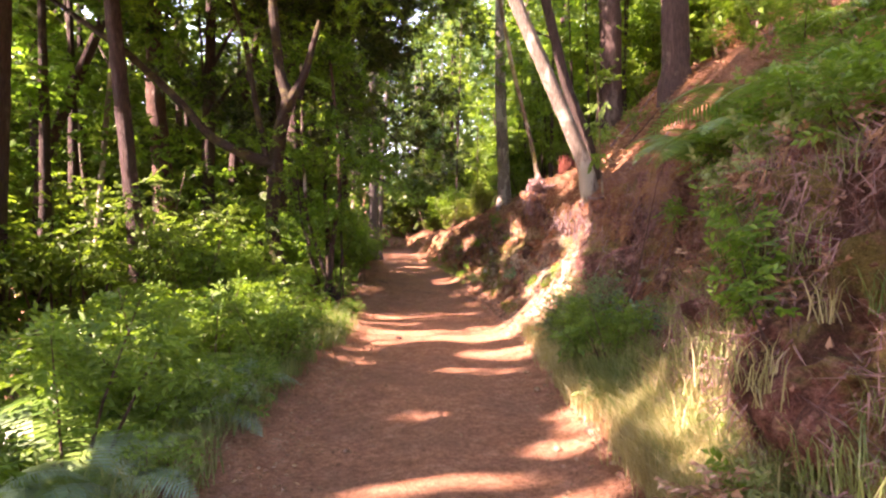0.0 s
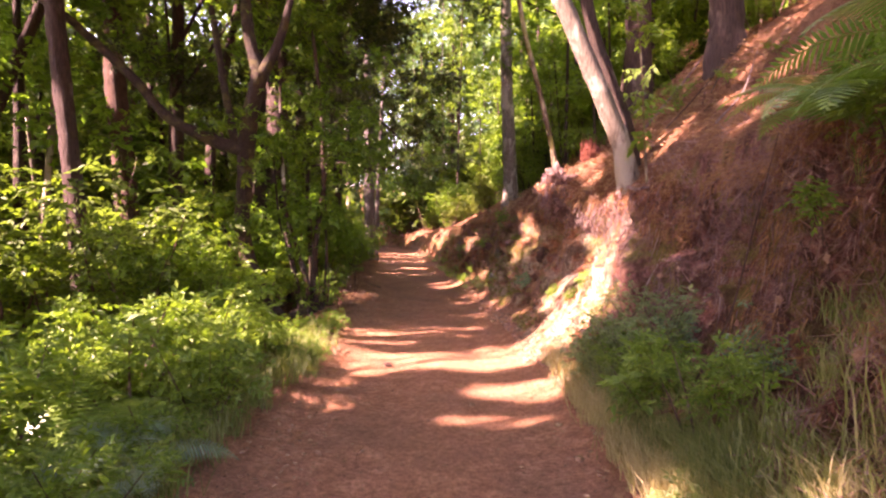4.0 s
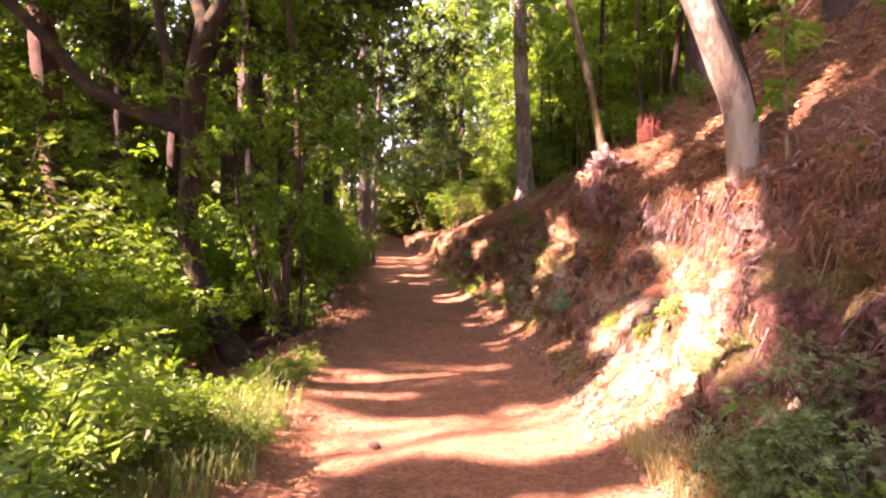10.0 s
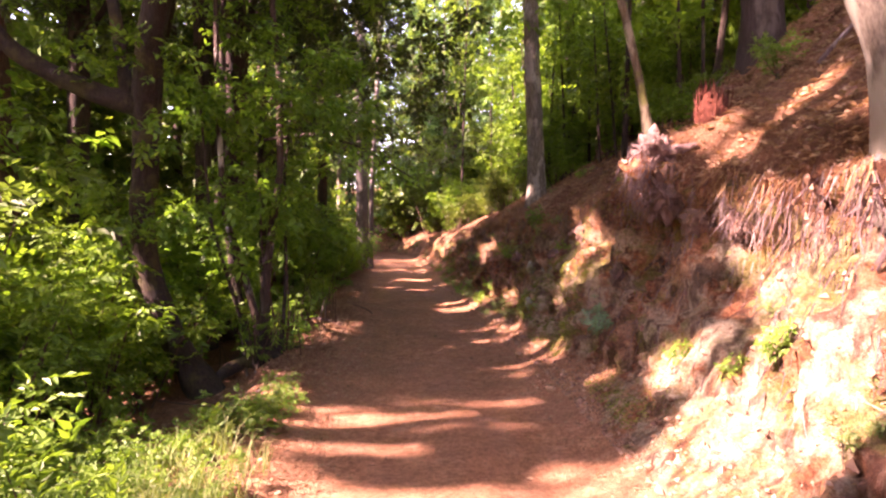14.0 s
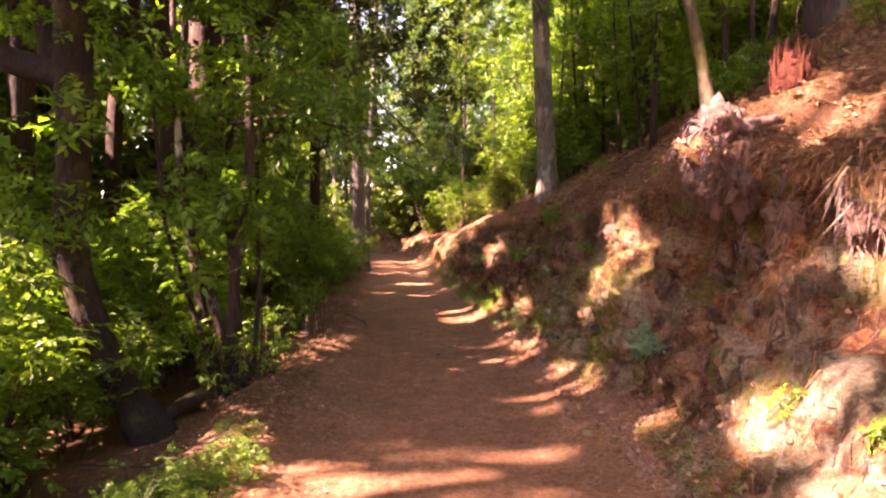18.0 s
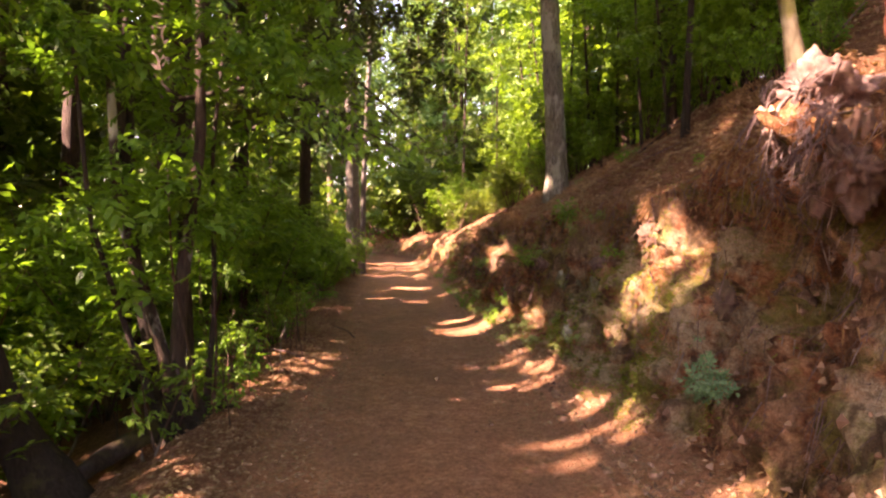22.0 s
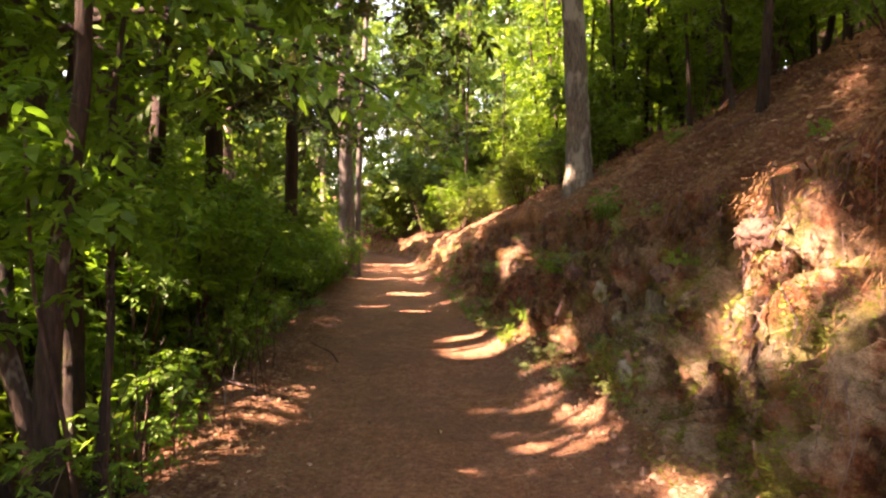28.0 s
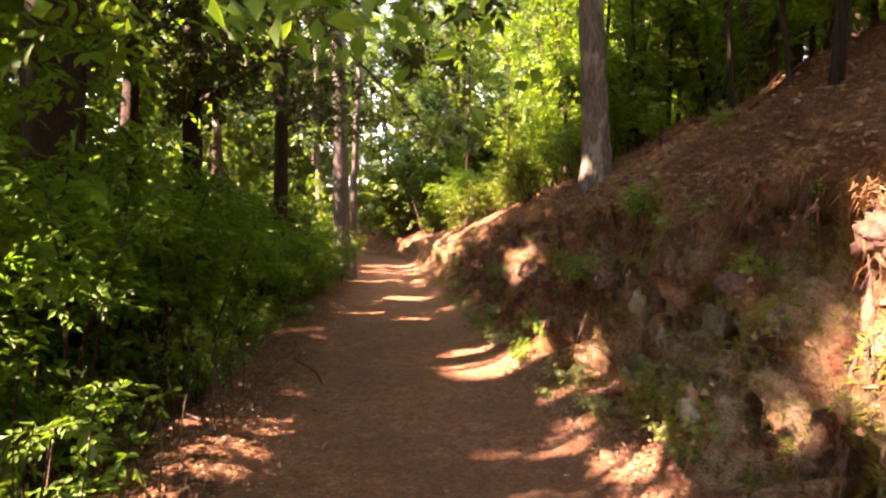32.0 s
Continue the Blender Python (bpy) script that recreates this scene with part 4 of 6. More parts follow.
        tree("slope_sapling", "thin dark-stemmed sapling on the wooded slope", [(x, y, z), (x + lx * 0.5, y + ly * 0.5, z + h * 0.5), (x + lx, y + ly, z + h)], [r, r * 0.8, r * 0.4], BARK_DARK,
             crown=(cen, rng.uniform(0.3, 0.6, 10), 700, 0.12, LEAF_SHRUB if k % 3 else LEAF_TREE), sides=6, step=0.4, group="slope saplings")
    # broad trees that close the view down the valley and beyond the bend
    for k, (x, y, cz, wide) in enumerate([(-12.0, 21.5, 5.5, 1.9), (-13.5, 24.0, 6.0, 2.0), (-15.5, 22.5, 5.0, 2.0), (-11.0, 25.5, 6.5, 1.8), (-17.0, 26.0, 6.5, 2.2), (-10.0, 19.0, 6.0, 1.5), (-14.0, 17.5, 4.5, 1.8),
                                          (-8.0, 12.0, 4.0, 1.2), (-9.6, 10.4, 4.2, 1.3), (-7.0, 14.6, 4.8, 1.3), (-8.4, 13.6, 3.2, 1.2), (-9.6, 16.0, 4.0, 1.4), (-11.2, 13.4, 4.0, 1.5), (-8.0, 18.2, 3.8, 1.3), (-11.6, 18.2, 4.5, 1.6), (-13.2, 14.8, 4.5, 1.6), (-6.9, 20.5, 3.8, 1.2), (-7.2, 38.0, 5.0, 1.6), (-8.6, 42.0, 6.0, 2.0), (-6.6, 46.5, 7.0, 2.2), (-10.0, 36.0, 5.5, 1.8)]):
        z = surface(x, y)
        cen = spread(x, y, cz, 40, wide, 500 + k, 1.1)
        cen[:, 2] = np.maximum(cen[:, 2], 0.8)
        near = x > -10 and y < 15
        me_crown = (cen, np.full(40, 0.7 if near else 1.0), 2600, 0.15 if near else 0.22, LEAF_EDGE if near else LEAF_FAR)
        low_side = x < -6.5 and 13 < y < 21
        tree("broad_tree", "broad bushy tree with a bright leafy crown", [(x, y, z), (x + 0.2, y, z + 4), (x, y + 0.3, cz + 4)], [0.16, 0.12, 0.05], BARK_DARK, crown=me_crown, sides=7, step=0.6, solid=not low_side)
    # tall thin trees far up the track, whose haze-coloured crowns close the sky between the trunks
    for k in range(34):
        y = rng.uniform(33, 66)
        x = float(np.interp(k, [0, 33], [-15, 9])) + rng.normal(0, 1.0)
        if abs(x - float(centre(y))) < 2.6:
            continue
        z, h = surface(x, y), rng.uniform(15, 22)
        cen = np.stack([x + rng.normal(0, 1.3, 46), y + rng.normal(0, 1.3, 46), z + h * np.sort(rng.uniform(0.12, 1.0, 46))], 1)
        bark = BARK_PALE if k % 3 else BARK_DARK
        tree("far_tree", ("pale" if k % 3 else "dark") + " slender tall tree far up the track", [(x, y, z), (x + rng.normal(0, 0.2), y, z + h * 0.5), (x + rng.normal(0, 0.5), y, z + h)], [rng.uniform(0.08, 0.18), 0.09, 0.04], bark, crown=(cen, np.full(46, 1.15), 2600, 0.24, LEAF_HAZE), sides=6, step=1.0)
    # tall trees added on the low side, mostly unseen: their crowns shade the track
    for k, (x, y, cx, cy, cz) in enumerate([(-5.7, 1.4, -3.6, 1.6, 9.0), (-5.9, 4.2, -3.4, 4.0, 8.8), (-6.6, 5.6, -3.6, 5.4, 8.8), (-6.4, 8.3, -4.4, 8.0, 8.6), (-7.2, 9.6, -5.6, 9.0, 9.4), (-5.6, -1.2, -3.4, -1.0, 9.0), (-9.4, 9.2, -8.6, 9.0, 8.8), (-9.8, 11.8, -9.0, 11.4, 8.8), (-10.0, 13.4, -9.2, 12.8, 8.6), (-10.4, 15.2, -9.6, 14.8, 8.8), (-9.7, 0.2, -8.9, 0.0, 8.8), (-9.6, 2.4, -8.9, 2.2, 8.8), (-9.9, 4.2, -9.2, 4.0, 8.8), (-9.9, 12.4, -8.4, 12.0, 8.2), (-8.7, 12.8, -2.6, 13.4, 9.4), (-6.2, 17.4, -2.8, 16.6, 9.5), (-5.6, 20.6, -3.0, 19.8, 9.6)]):
        z = surface(x, y)
        cen = spread(cx, cy, cz, 44, 1.45, 400 + k, 0.8)
        cen[:, 2] = np.maximum(cen[:, 2], 6.6)
        tree("spreading_tree", "tall spreading tree added to shade the track", [(x, y, z), (x + 0.3, y, z + 5), ((x + cx) / 2, (y + cy) / 2, cz), (cx, cy, cz + 2)], [0.16, 0.12, 0.07, 0.03], BARK_PINE,
             boughs=[([((x + cx) / 2, (y + cy) / 2, cz - 0.5), tuple(cen[q])], [0.035, 0.012]) for q in range(4)], crown=(cen, np.full(44, 0.9), 5600 if k < 6 else 5000, 0.18 if k < 6 else 0.28, LEAF_TREE), sides=10, step=0.3)
    # dark drooping conifers that hang over the track
    for k, (x, y, cx, h) in enumerate([(-4.4, 17.0, -2.9, 11), (-4.6, 21.0, -2.7, 12), (-4.0, 24.5, -2.9, 12), (-5.4, 19.0, -4.2, 13), (-5.6, 14.4, -3.9, 11)]):
        z = surface(x, y)
        cen = spread(cx, y, 6.9, 40, 1.5, 300 + k, 1.2)
        cen[:, 2] = np.maximum(cen[:, 2], 3.9)
        tree("drooping_conifer", "dark conifer with drooping sprays over the track", [(x, y, z), (x + 0.1, y, z + 5), (x + 0.3, y, z + h)], [0.17, 0.14, 0.06], BARK_DARK,
             boughs=[([(x + 0.1, y, z + 4 + q), tuple(cen[q])], [0.05, 0.015]) for q in range(5)], crown=(cen, np.full(40, 0.8), 7800, 0.125, LEAF_DARK), sides=10, step=0.3)


def face(y, z, out=0.0):
    """The place on the bank's face at height z."""
    i = int(np.searchsorted(LAND_Y, y))
    row = LAND[i]
    js = [j for j in range(len(LAND_U)) if 1.1 < LAND_U[j] < 4 and row[j][2] >= z]
    p = row[js[0]]
    return (float(p[0]) + out, float(p[1]), float(p[2]))


# ---- low growth ----
def shrub_proto(name, label, height, width, count, size, mat, seed, stems=6, group="", leafw=0.33, flat=1.0):
    rng = np.random.default_rng(seed)
    t = thing(name, label, "shrub", group, (0, 0, -60))
    cen = []
    for k in range(stems):
        a = rng.uniform(0, 6.28)
        r = width * rng.uniform(0.2, 0.6)
        top = np.array([math.cos(a) * r, math.sin(a) * r, height * rng.uniform(0.6, 1.0)])
        mid = top * np.array([0.4, 0.4, 0.5]) + rng.normal(0, 0.05, 3) * height
        part("stem", mesh_of("stem", *tube([(rng.normal(0, 0.04), rng.normal(0, 0.04), -0.1), tuple(mid), tuple(top)], [0.007 * height + 0.006, 0.006 * height + 0.003, 0.003], 4, 0.05, 0.45, k), BARK_RED), t)
        for q in (0.45, 0.65, 0.8, 0.92, 1.0) if flat > 0.45 else (0.62, 0.74, 0.84, 0.93, 1.0):
            cen.append(np.array([mid * (q / 0.5) if q < 0.5 else mid + (top - mid) * ((q - 0.5) * 2)][0]) + rng.normal(0, 0.1, 3) * width)
    cen = np.array(cen)
    rad = rng.uniform(0.14, 0.26, len(cen)) * width * (1.0 if flat == 1.0 else 1.35)
    per = 7 if size < 0.15 else 5
    count = int(count / per * 1.15) + 1
    which = rng.integers(0, len(cen), count)
    d = rng.normal(size=(count, 3))
    d /= np.linalg.norm(d, axis=1)[:, None]
    pos = cen[which] + d * (rad[which] * rng.uniform(0.1, 1, count) ** 0.5)[:, None] * np.array([1, 1, flat])
    pos[:, 2] = np.maximum(pos[:, 2], 0.03)
    way = d * np.array([0.8, 0.8, 0.4]) + rng.normal(size=(count, 3)) * 0.5 * np.array([1, 1, 0.5 * flat]) + np.array([0, 0, 0.12 if flat == 1.0 else -0.1])
    v, f = sprays(pos - way * size * 0.6, way, size * rng.uniform(0.7, 1.3, count), per, rng, leafw * 0.8)
    part("foliage", mesh_of("foliage", v, f, mat, False), t)
    return t


def frond(length, seed, arch=0.6):
    """One fern frond along +x, arching up and over, with toothed leaflets."""
    rng = np.random.default_rng(seed)
    n = 30
    s = np.linspace(0.12, 1, n)
    cx, cz = length * s * (1 - 0.18 * arch * s * s), length * arch * (1.5 * s - 1.55 * s * s)
    spine = np.stack([cx, np.zeros(n), cz], 1)
    wid = length * 0.26 * np.sin(np.clip(s * 1.05, 0, 1) * math.pi) ** 0.7 * (1.2 - 0.6 * s) + 0.01
    vs, fs = [], []
    for k in range(n - 1):
        along = spine[k + 1] - spine[k]
        for sgn in (-1, 1):
            w = wid[k] * rng.uniform(0.9, 1.1)
            a = spine[k] + along * (0.25 + 0.2 * sgn)
            tip = a + np.array([along[0] * 1.5, sgn * w, -0.22 * w + along[2] * 0.6])
            mid = a + (tip - a) * 0.45 + np.array([0, 0, 0.03 * w])
            half = along * 0.46
            b = len(vs)
            vs += [a - half * 0.6, a + half * 0.6, mid + half * 0.85, tip, mid - half * 0.7]
            fs += [(b, b + 1, b + 2), (b, b + 2, b + 4), (b + 4, b + 2, b + 3)]
    return np.array(vs), np.array(fs), spine


def fern_proto(label, length, count, mat, seed, name="fern"):
    rng = np.random.default_rng(seed)
    t = thing(name, label, "fern", "ferns", (0, 0, -60))
    v, f, spine = frond(length, seed, 0.55)
    blade = mesh_of("frond", v, f, mat, False)
    rib = mesh_of("midrib", *tube([(0, 0, -0.03)] + [tuple(p) for p in spine[::5]], [0.006] + [0.005] * 5 + [0.003], 5, 0.02, 0.08), LEAF_GRASS)
    for k in range(count):
        a = k * 360 / count + rng.uniform(-18, 18)
        fr = part("frond", blade, t)
        s = rng.uniform(0.75, 1.1)
        fr.matrix_basis = pose(0, 0, 0, rng.uniform(-12, 12), rng.uniform(-18, 8), a) @ Matrix.Diagonal((s, s, s, 1))
        part("midrib", rib, fr)
    return t


def tuft_mesh(places, blades, height, mat, seed, lean=0.9, wide=0.0032):
    """Grass: narrow bent blades about the places."""
    rng = np.random.default_rng(seed)
    P = np.repeat(np.asarray(places, float), blades, axis=0)
    n = len(P)
    P[:, :2] += rng.normal(0, 0.05, (n, 2))
    a = rng.uniform(0, 6.28, n)
    h = height * rng.uniform(0.4, 1.2, n)
    out = np.stack([np.cos(a), np.sin(a), np.zeros(n)], 1)
    side = np.stack([-np.sin(a), np.cos(a), np.zeros(n)], 1) * wide
    up = np.array([0, 0, 1.0])
    k = lean * rng.uniform(0.2, 1.2, n)[:, None] * h[:, None]
    mid = P + up * (h * 0.6)[:, None] + out * k * 0.35
    tip = P + up * (h * 0.85)[:, None] + out * k
    v = np.stack([P - side, P + side, mid + side * 0.8, mid - side * 0.8, tip], 1)
    b = np.arange(n)[:, None] * 5
    f = np.concatenate([b + np.array(x) for x in ((0, 1, 2), (0, 2, 3), (3, 2, 4))], 1).reshape(-1, 3)
    return mesh_of("grass", v.reshape(-1, 3), f, mat, False)


def low_growth():
    rng = np.random.default_rng(11)
    herbs = [shrub_proto("undergrowth_plant", "bright green leafy undergrowth plant beside the track", h, w, c, s, LEAF_HERB, 30 + k, 4, "undergrowth", 0.27) for k, (h, w, c, s) in
             enumerate([(0.55, 0.7, 760, 0.05), (0.75, 0.8, 900, 0.055), (0.4, 0.6, 640, 0.045), (0.95, 0.8, 950, 0.055)])]
    shrubs = [shrub_proto("leafy_shrub", "leafy green shrub crowding the track's edge", h, w, c, s, m, 40 + k, 5, "shrubs", 0.33, 0.55) for k, (h, w, c, s, m) in
              enumerate([(2.0, 1.4, 1500, 0.09, LEAF_SHRUB), (2.6, 1.5, 1700, 0.095, LEAF_SHRUB), (3.4, 1.7, 1900, 0.105, LEAF_TREE), (1.5, 1.2, 1200, 0.08, LEAF_SHRUB), (3.0, 1.6, 1700, 0.105, LEAF_FAR)])]
    blue = shrub_proto("bluish_plant", "small bluish-green bush rooted low in the cut bank", 0.36, 0.42, 420, 0.042, LEAF_BLUE, 86, 4, "bank plants")
    greys = [shrub_proto("toe_shrub", "grey-green small-leaved bush at the foot of the bank", h, w, c, s, LEAF_GREY, 140 + k, 6, "bank plants", 0.3) for k, (h, w, c, s) in enumerate([(0.85, 0.9, 1500, 0.04), (0.75, 1.0, 1400, 0.045)])]
    fines = [shrub_proto("fine_shrub", "small-leaved green shrub overhanging the littered verge", h, w, c, s, LEAF_EDGE, 90 + k, 6, "edge shrubs", 0.3, 0.4) for k, (h, w, c, s) in
             enumerate([(1.5, 1.2, 1500, 0.075), (2.2, 1.5, 1900, 0.085), (2.9, 1.6, 2200, 0.09)])]
    wides = [shrub_proto("big_shrub", "large leafy green shrub in the wood", h, w, c, s, m, 70 + k, 3, "far shrubs") for k, (h, w, c, s, m) in
             enumerate([(2.4, 1.9, 640, 0.165, LEAF_FAR), (3.2, 2.2, 700, 0.18, LEAF_TREE), (2.0, 1.8, 560, 0.16, LEAF_SHRUB)])]
    golds = [shrub_proto("sunny_shrub", "yellow-green sunlit shrub on the bank", h, w, c, s, LEAF_YELLOW, 50 + k, 5, "bank shrubs") for k, (h, w, c, s) in enumerate([(1.3, 1.2, 1200, 0.075), (2.2, 1.5, 1600, 0.09)])]
    ferns = [fern_proto("green bracken fern with arching fronds", 0.75, 7, LEAF_FERN, 60), fern_proto("tall green bracken fern with arching fronds", 1.0, 8, LEAF_FERN, 61)]
    pale = fern_proto("silvery pale fern with drooping fronds", 0.82, 6, LEAF_FERN_PALE, 62)

    def put(proto, x, y, s=1.0, tilt=0.0, sink=0.03):
        return copy_thing(proto, pose(x, y, surface(x, y) - sink, tilt, 0, rng.uniform(0, 360)) @ Matrix.Diagonal((s, s, s, 1)))
    def clear(x, y, h):
        """Whether a shrub of that height leaves the sunny spots free."""
        for gx, gy, gz, rx, ry in GAPS:
            if rx < 1.0 and gz < 1.0 and gx > -2.8 and gy > 10:
                for z in (0.5 * h, 0.8 * h):
                    if abs(x - SUN.x / SUN.z * z - gx) < rx + 0.5 and abs(y - SUN.y / SUN.z * z - gy) < ry + 0.5:
                        return False
        return True
    # low side, first stretch: dense herbs
    n = 0
    while n < 150:
        y, u = rng.uniform(0.2, 10.2), -1.35 - abs(rng.normal(0, 2.3))
        if u < -9 or (y < 1.6 and u > -2.2):
            continue
        if (u > -1.75 and rng.random() < 0.5) or (y > 8.2 and u > -3.4 and rng.random() < 0.6):
            continue
        if u > -2.2 and (1.9 < y < 3.5 or 4.7 < y < 6.0) and rng.random() < 0.85:
            continue
        put(herbs[int(rng.integers(0, 4))], u + float(centre(y)), y, (rng.uniform(0.6, 1.0) if u > -1.9 else rng.uniform(0.8, 1.35)) * (0.6 if y > 8.2 else 1.0))
        n += 1
    for n in range(34):
        y, u = rng.uniform(7.6, 10.6), -1.45 - abs(rng.normal(0, 0.6))
        put(herbs[(0, 2)[n % 2]], u, y, rng.uniform(0.35, 0.6))
    for n in range(26):
        y = rng.uniform(11.2, 17.5)
        put(herbs[int(rng.integers(0, 4))], rng.uniform(-6.5, -3.0), y, rng.uniform(0.8, 1.3))
    # low side, shrubs along and behind
    n = 0
    while n < 74:
        y, u = rng.uniform(8.5, 27), -2.8 - abs(rng.normal(0, 2.2))
        if u > -3.3 and y < 16:
            continue
        if y < 13 and u > -3.6:
            continue
        k, q = int(rng.integers(0, 5)), rng.uniform(0.7, 1.15)
        n += 1
        if clear(u + float(centre(y)), y, (2.0, 2.6, 3.4, 1.5, 3.0)[k] * q):
            put(shrubs[k], u + float(centre(y)), y, q)
    n = 0
    while n < 34:
        y = rng.uniform(14.4, 23)
        x, k, q = (-2.6 if y < 16 else -2.25) - abs(rng.normal(0, 0.6)) + float(centre(y)), int(rng.integers(0, 3)), rng.uniform(0.6, 1.0)
        n += 1
        if clear(x, y, (1.5, 2.2, 2.9)[k] * q):
            put(fines[k], x, y, q)
    for x, y, k, q in [(-3.6, 13.9, 1, 0.9), (-2.9, 14.3, 0, 0.7), (-4.2, 12.4, 1, 0.9), (-3.9, 11.4, 0, 0.9), (-3.2, 15.2, 2, 0.9), (-4.4, 14.6, 2, 0.9), (-3.6, 10.4, 0, 0.8)]:
        put(fines[k], x, y, q)
    for n in range(30):
        y = rng.uniform(20, 34)
        x, q = -1.75 - abs(rng.normal(0, 0.4)) + float(centre(y)), rng.uniform(0.45, 0.8)
        if clear(x, y, 2.0 * q):
            put(shrubs[(0, 3, 3, 1)[int(rng.integers(0, 4))]], x, y, q)
    for n in range(60):
        y = rng.uniform(25, 44)
        put(wides[int(rng.integers(0, 3))], -2.6 - abs(rng.normal(0, 3)) + float(centre(y)), y, rng.uniform(0.7, 1.2))
    for n in range(26):
        y, x = rng.uniform(6, 40), rng.uniform(-20, -7)
        put(wides[int(rng.integers(0, 3))], x, y, rng.uniform(0.8, 1.4))
    # bank top and slope
    for n in range(46):
        y = rng.uniform(20.5, 42)
        u = 2.6 + abs(rng.normal(0, 1.3))
        put((golds if rng.random() < 0.6 else shrubs)[int(rng.integers(0, 2))], u + float(centre(y)), y, rng.uniform(0.5, 0.95))
    for n in range(60):
        y = rng.uniform(13.5, 34)
        u = rng.uniform(3.5, 8)
        put((shrubs[3:4] + wides)[int(rng.integers(0, 4))], u + float(centre(y)), y, rng.uniform(0.4, 0.8))
    for n in range(44):
        y = rng.uniform(12, 34)
        u = rng.uniform(4.6, 9)
        put(wides[int(rng.integers(1, 3))], u + float(centre(y)), y, rng.uniform(0.75, 1.15))
    for n in range(18):
        y, x = rng.uniform(18, 32), rng.uniform(8.5, 13)
        put(wides[int(rng.integers(0, 3))], x, y, rng.uniform(1.3, 1.9))
    for n in range(22):
        y = rng.uniform(12, 36)
        put(wides[int(rng.integers(0, 3))], rng.uniform(7.5, 12) + float(centre(y)), y, rng.uniform(1.2, 1.8))
    for n in range(30):
        y, x = rng.uniform(2, 13), rng.uniform(4.9, 8)
        put(wides[int(rng.integers(0, 3))], x, y, rng.uniform(0.6, 1.0))
    for n in range(26):
        y, x = rng.uniform(2.0, 5.4), rng.uniform(2.9, 5.2)
        put((shrubs[3], shrubs[0], herbs[1], herbs[3])[int(rng.integers(0, 4))], x, y, rng.uniform(0.45, 0.8))
    for x, y, q in [(-6.2, 7.5, 1.1), (-7.0, 9.0, 1.2), (-5.9, 9.4, 1.0), (-7.8, 7.8, 1.3), (-8.6, 10.0, 1.3), (-6.8, 11.8, 1.1), (-7.8, 12.6, 1.2), (-9.0, 8.6, 1.3), (-9.6, 11.6, 1.3), (-8.4, 14.0, 1.2)]:
        put(shrubs[2], x, y, q)
    # beyond the bend
    for n in range(50):
        y, x = rng.uniform(39, 56), rng.uniform(-14, 8)
        if abs(x - float(centre(y))) < 1.9:
            continue
        put((wides + golds[1:])[int(rng.integers(0, 4))], x, y, rng.uniform(0.9, 1.6))
    for n in range(44):
        y, x = rng.uniform(41, 49), rng.uniform(-5.5, 4)
        if x - float(centre(y)) > 1.9:
            put(wides[int(rng.integers(0, 3))], x, y, rng.uniform(1.2, 1.9))
    for x, y, s in [(-3.4, 10.6, 0.75), (-3.0, 10.2, 0.6), (-3.9, 10.2, 0.8), (-3.2, 9.5, 0.6), (-4.3, 11.3, 0.9), (-4.6, 9.6, 0.9), (-3.6, 12.2, 0.9), (-3.3, 26.4, 0.7), (-3.6, 25.2, 0.7), (-3.1, 27.4, 0.6), (-3.9, 27.0, 0.9), (2.6, 18.8, 0.45), (3.1, 17.8, 0.6), (3.4, 16.4, 0.6), (2.9, 20.4, 0.7), (3.6, 15.0, 0.6), (3.9, 14.0, 0.6), (2.4, 21.6, 0.6)]:
        put(shrubs[(0, 3, 1)[int(rng.integers(0, 3))]], x, y, s)
    # small mixed plants over the first stretch of the bank
    smalls = [shrub_proto("bank_plant", "small green plant rooted in the shaded bank", 0.4, 0.5, 260, 0.05, LEAF_SHRUB, 80, 2, "bank plants"), shrub_proto("bank_plant", "small olive plant rooted in the shaded bank", 0.35, 0.5, 260, 0.045, LEAF_GRASS, 81, 2, "bank plants"),
              shrub_proto("dry_plant", "withered brown plant on the bank", 0.35, 0.5, 300, 0.05, LEAF_LITTER, 82, 2, "bank plants"), shrub_proto("bank_plant", "broad-leaved yellow-green plant on the bank", 0.5, 0.5, 170, 0.075, LEAF_HERB, 83, 2, "bank plants")]
    for n in range(130):
        y = rng.uniform(1.5, 7.3) if n % 2 else rng.uniform(2.2, 4.9)
        u = rng.uniform(1.15, 2.6) if n < 75 else rng.uniform(2.0, 3.4)
        p = on_land(u, y)
        if (y > 4.9 and u > 1.45) or (2.7 < y < 4.2 and u < 1.6):
            continue
        copy_thing(smalls[int(rng.choice([0, 1, 2, 3], p=[0.3, 0.25, 0.33, 0.12] if u < 2 else [0.4, 0.2, 0.4, 0.0]))], pose(float(p[0]), float(p[1]), float(p[2]) - 0.04, 0, -25, rng.uniform(-60, 60)) @ Matrix.Diagonal((*[rng.uniform(0.5, 1.0)] * 3, 1)))
    for n in range(95):
        y = rng.uniform(13.6, 28)
        u = rng.uniform(1.05, 1.6) if n < 60 else rng.uniform(1.4, 2.0)
        p = on_land(u, y)
        copy_thing(smalls[int(rng.choice([0, 1, 1, 2]))], pose(float(p[0]), float(p[1]), float(p[2]) - 0.04, 0, -25, rng.uniform(-60, 60)) @ Matrix.Diagonal((*[rng.uniform(0.35, 0.7)] * 3, 1)))
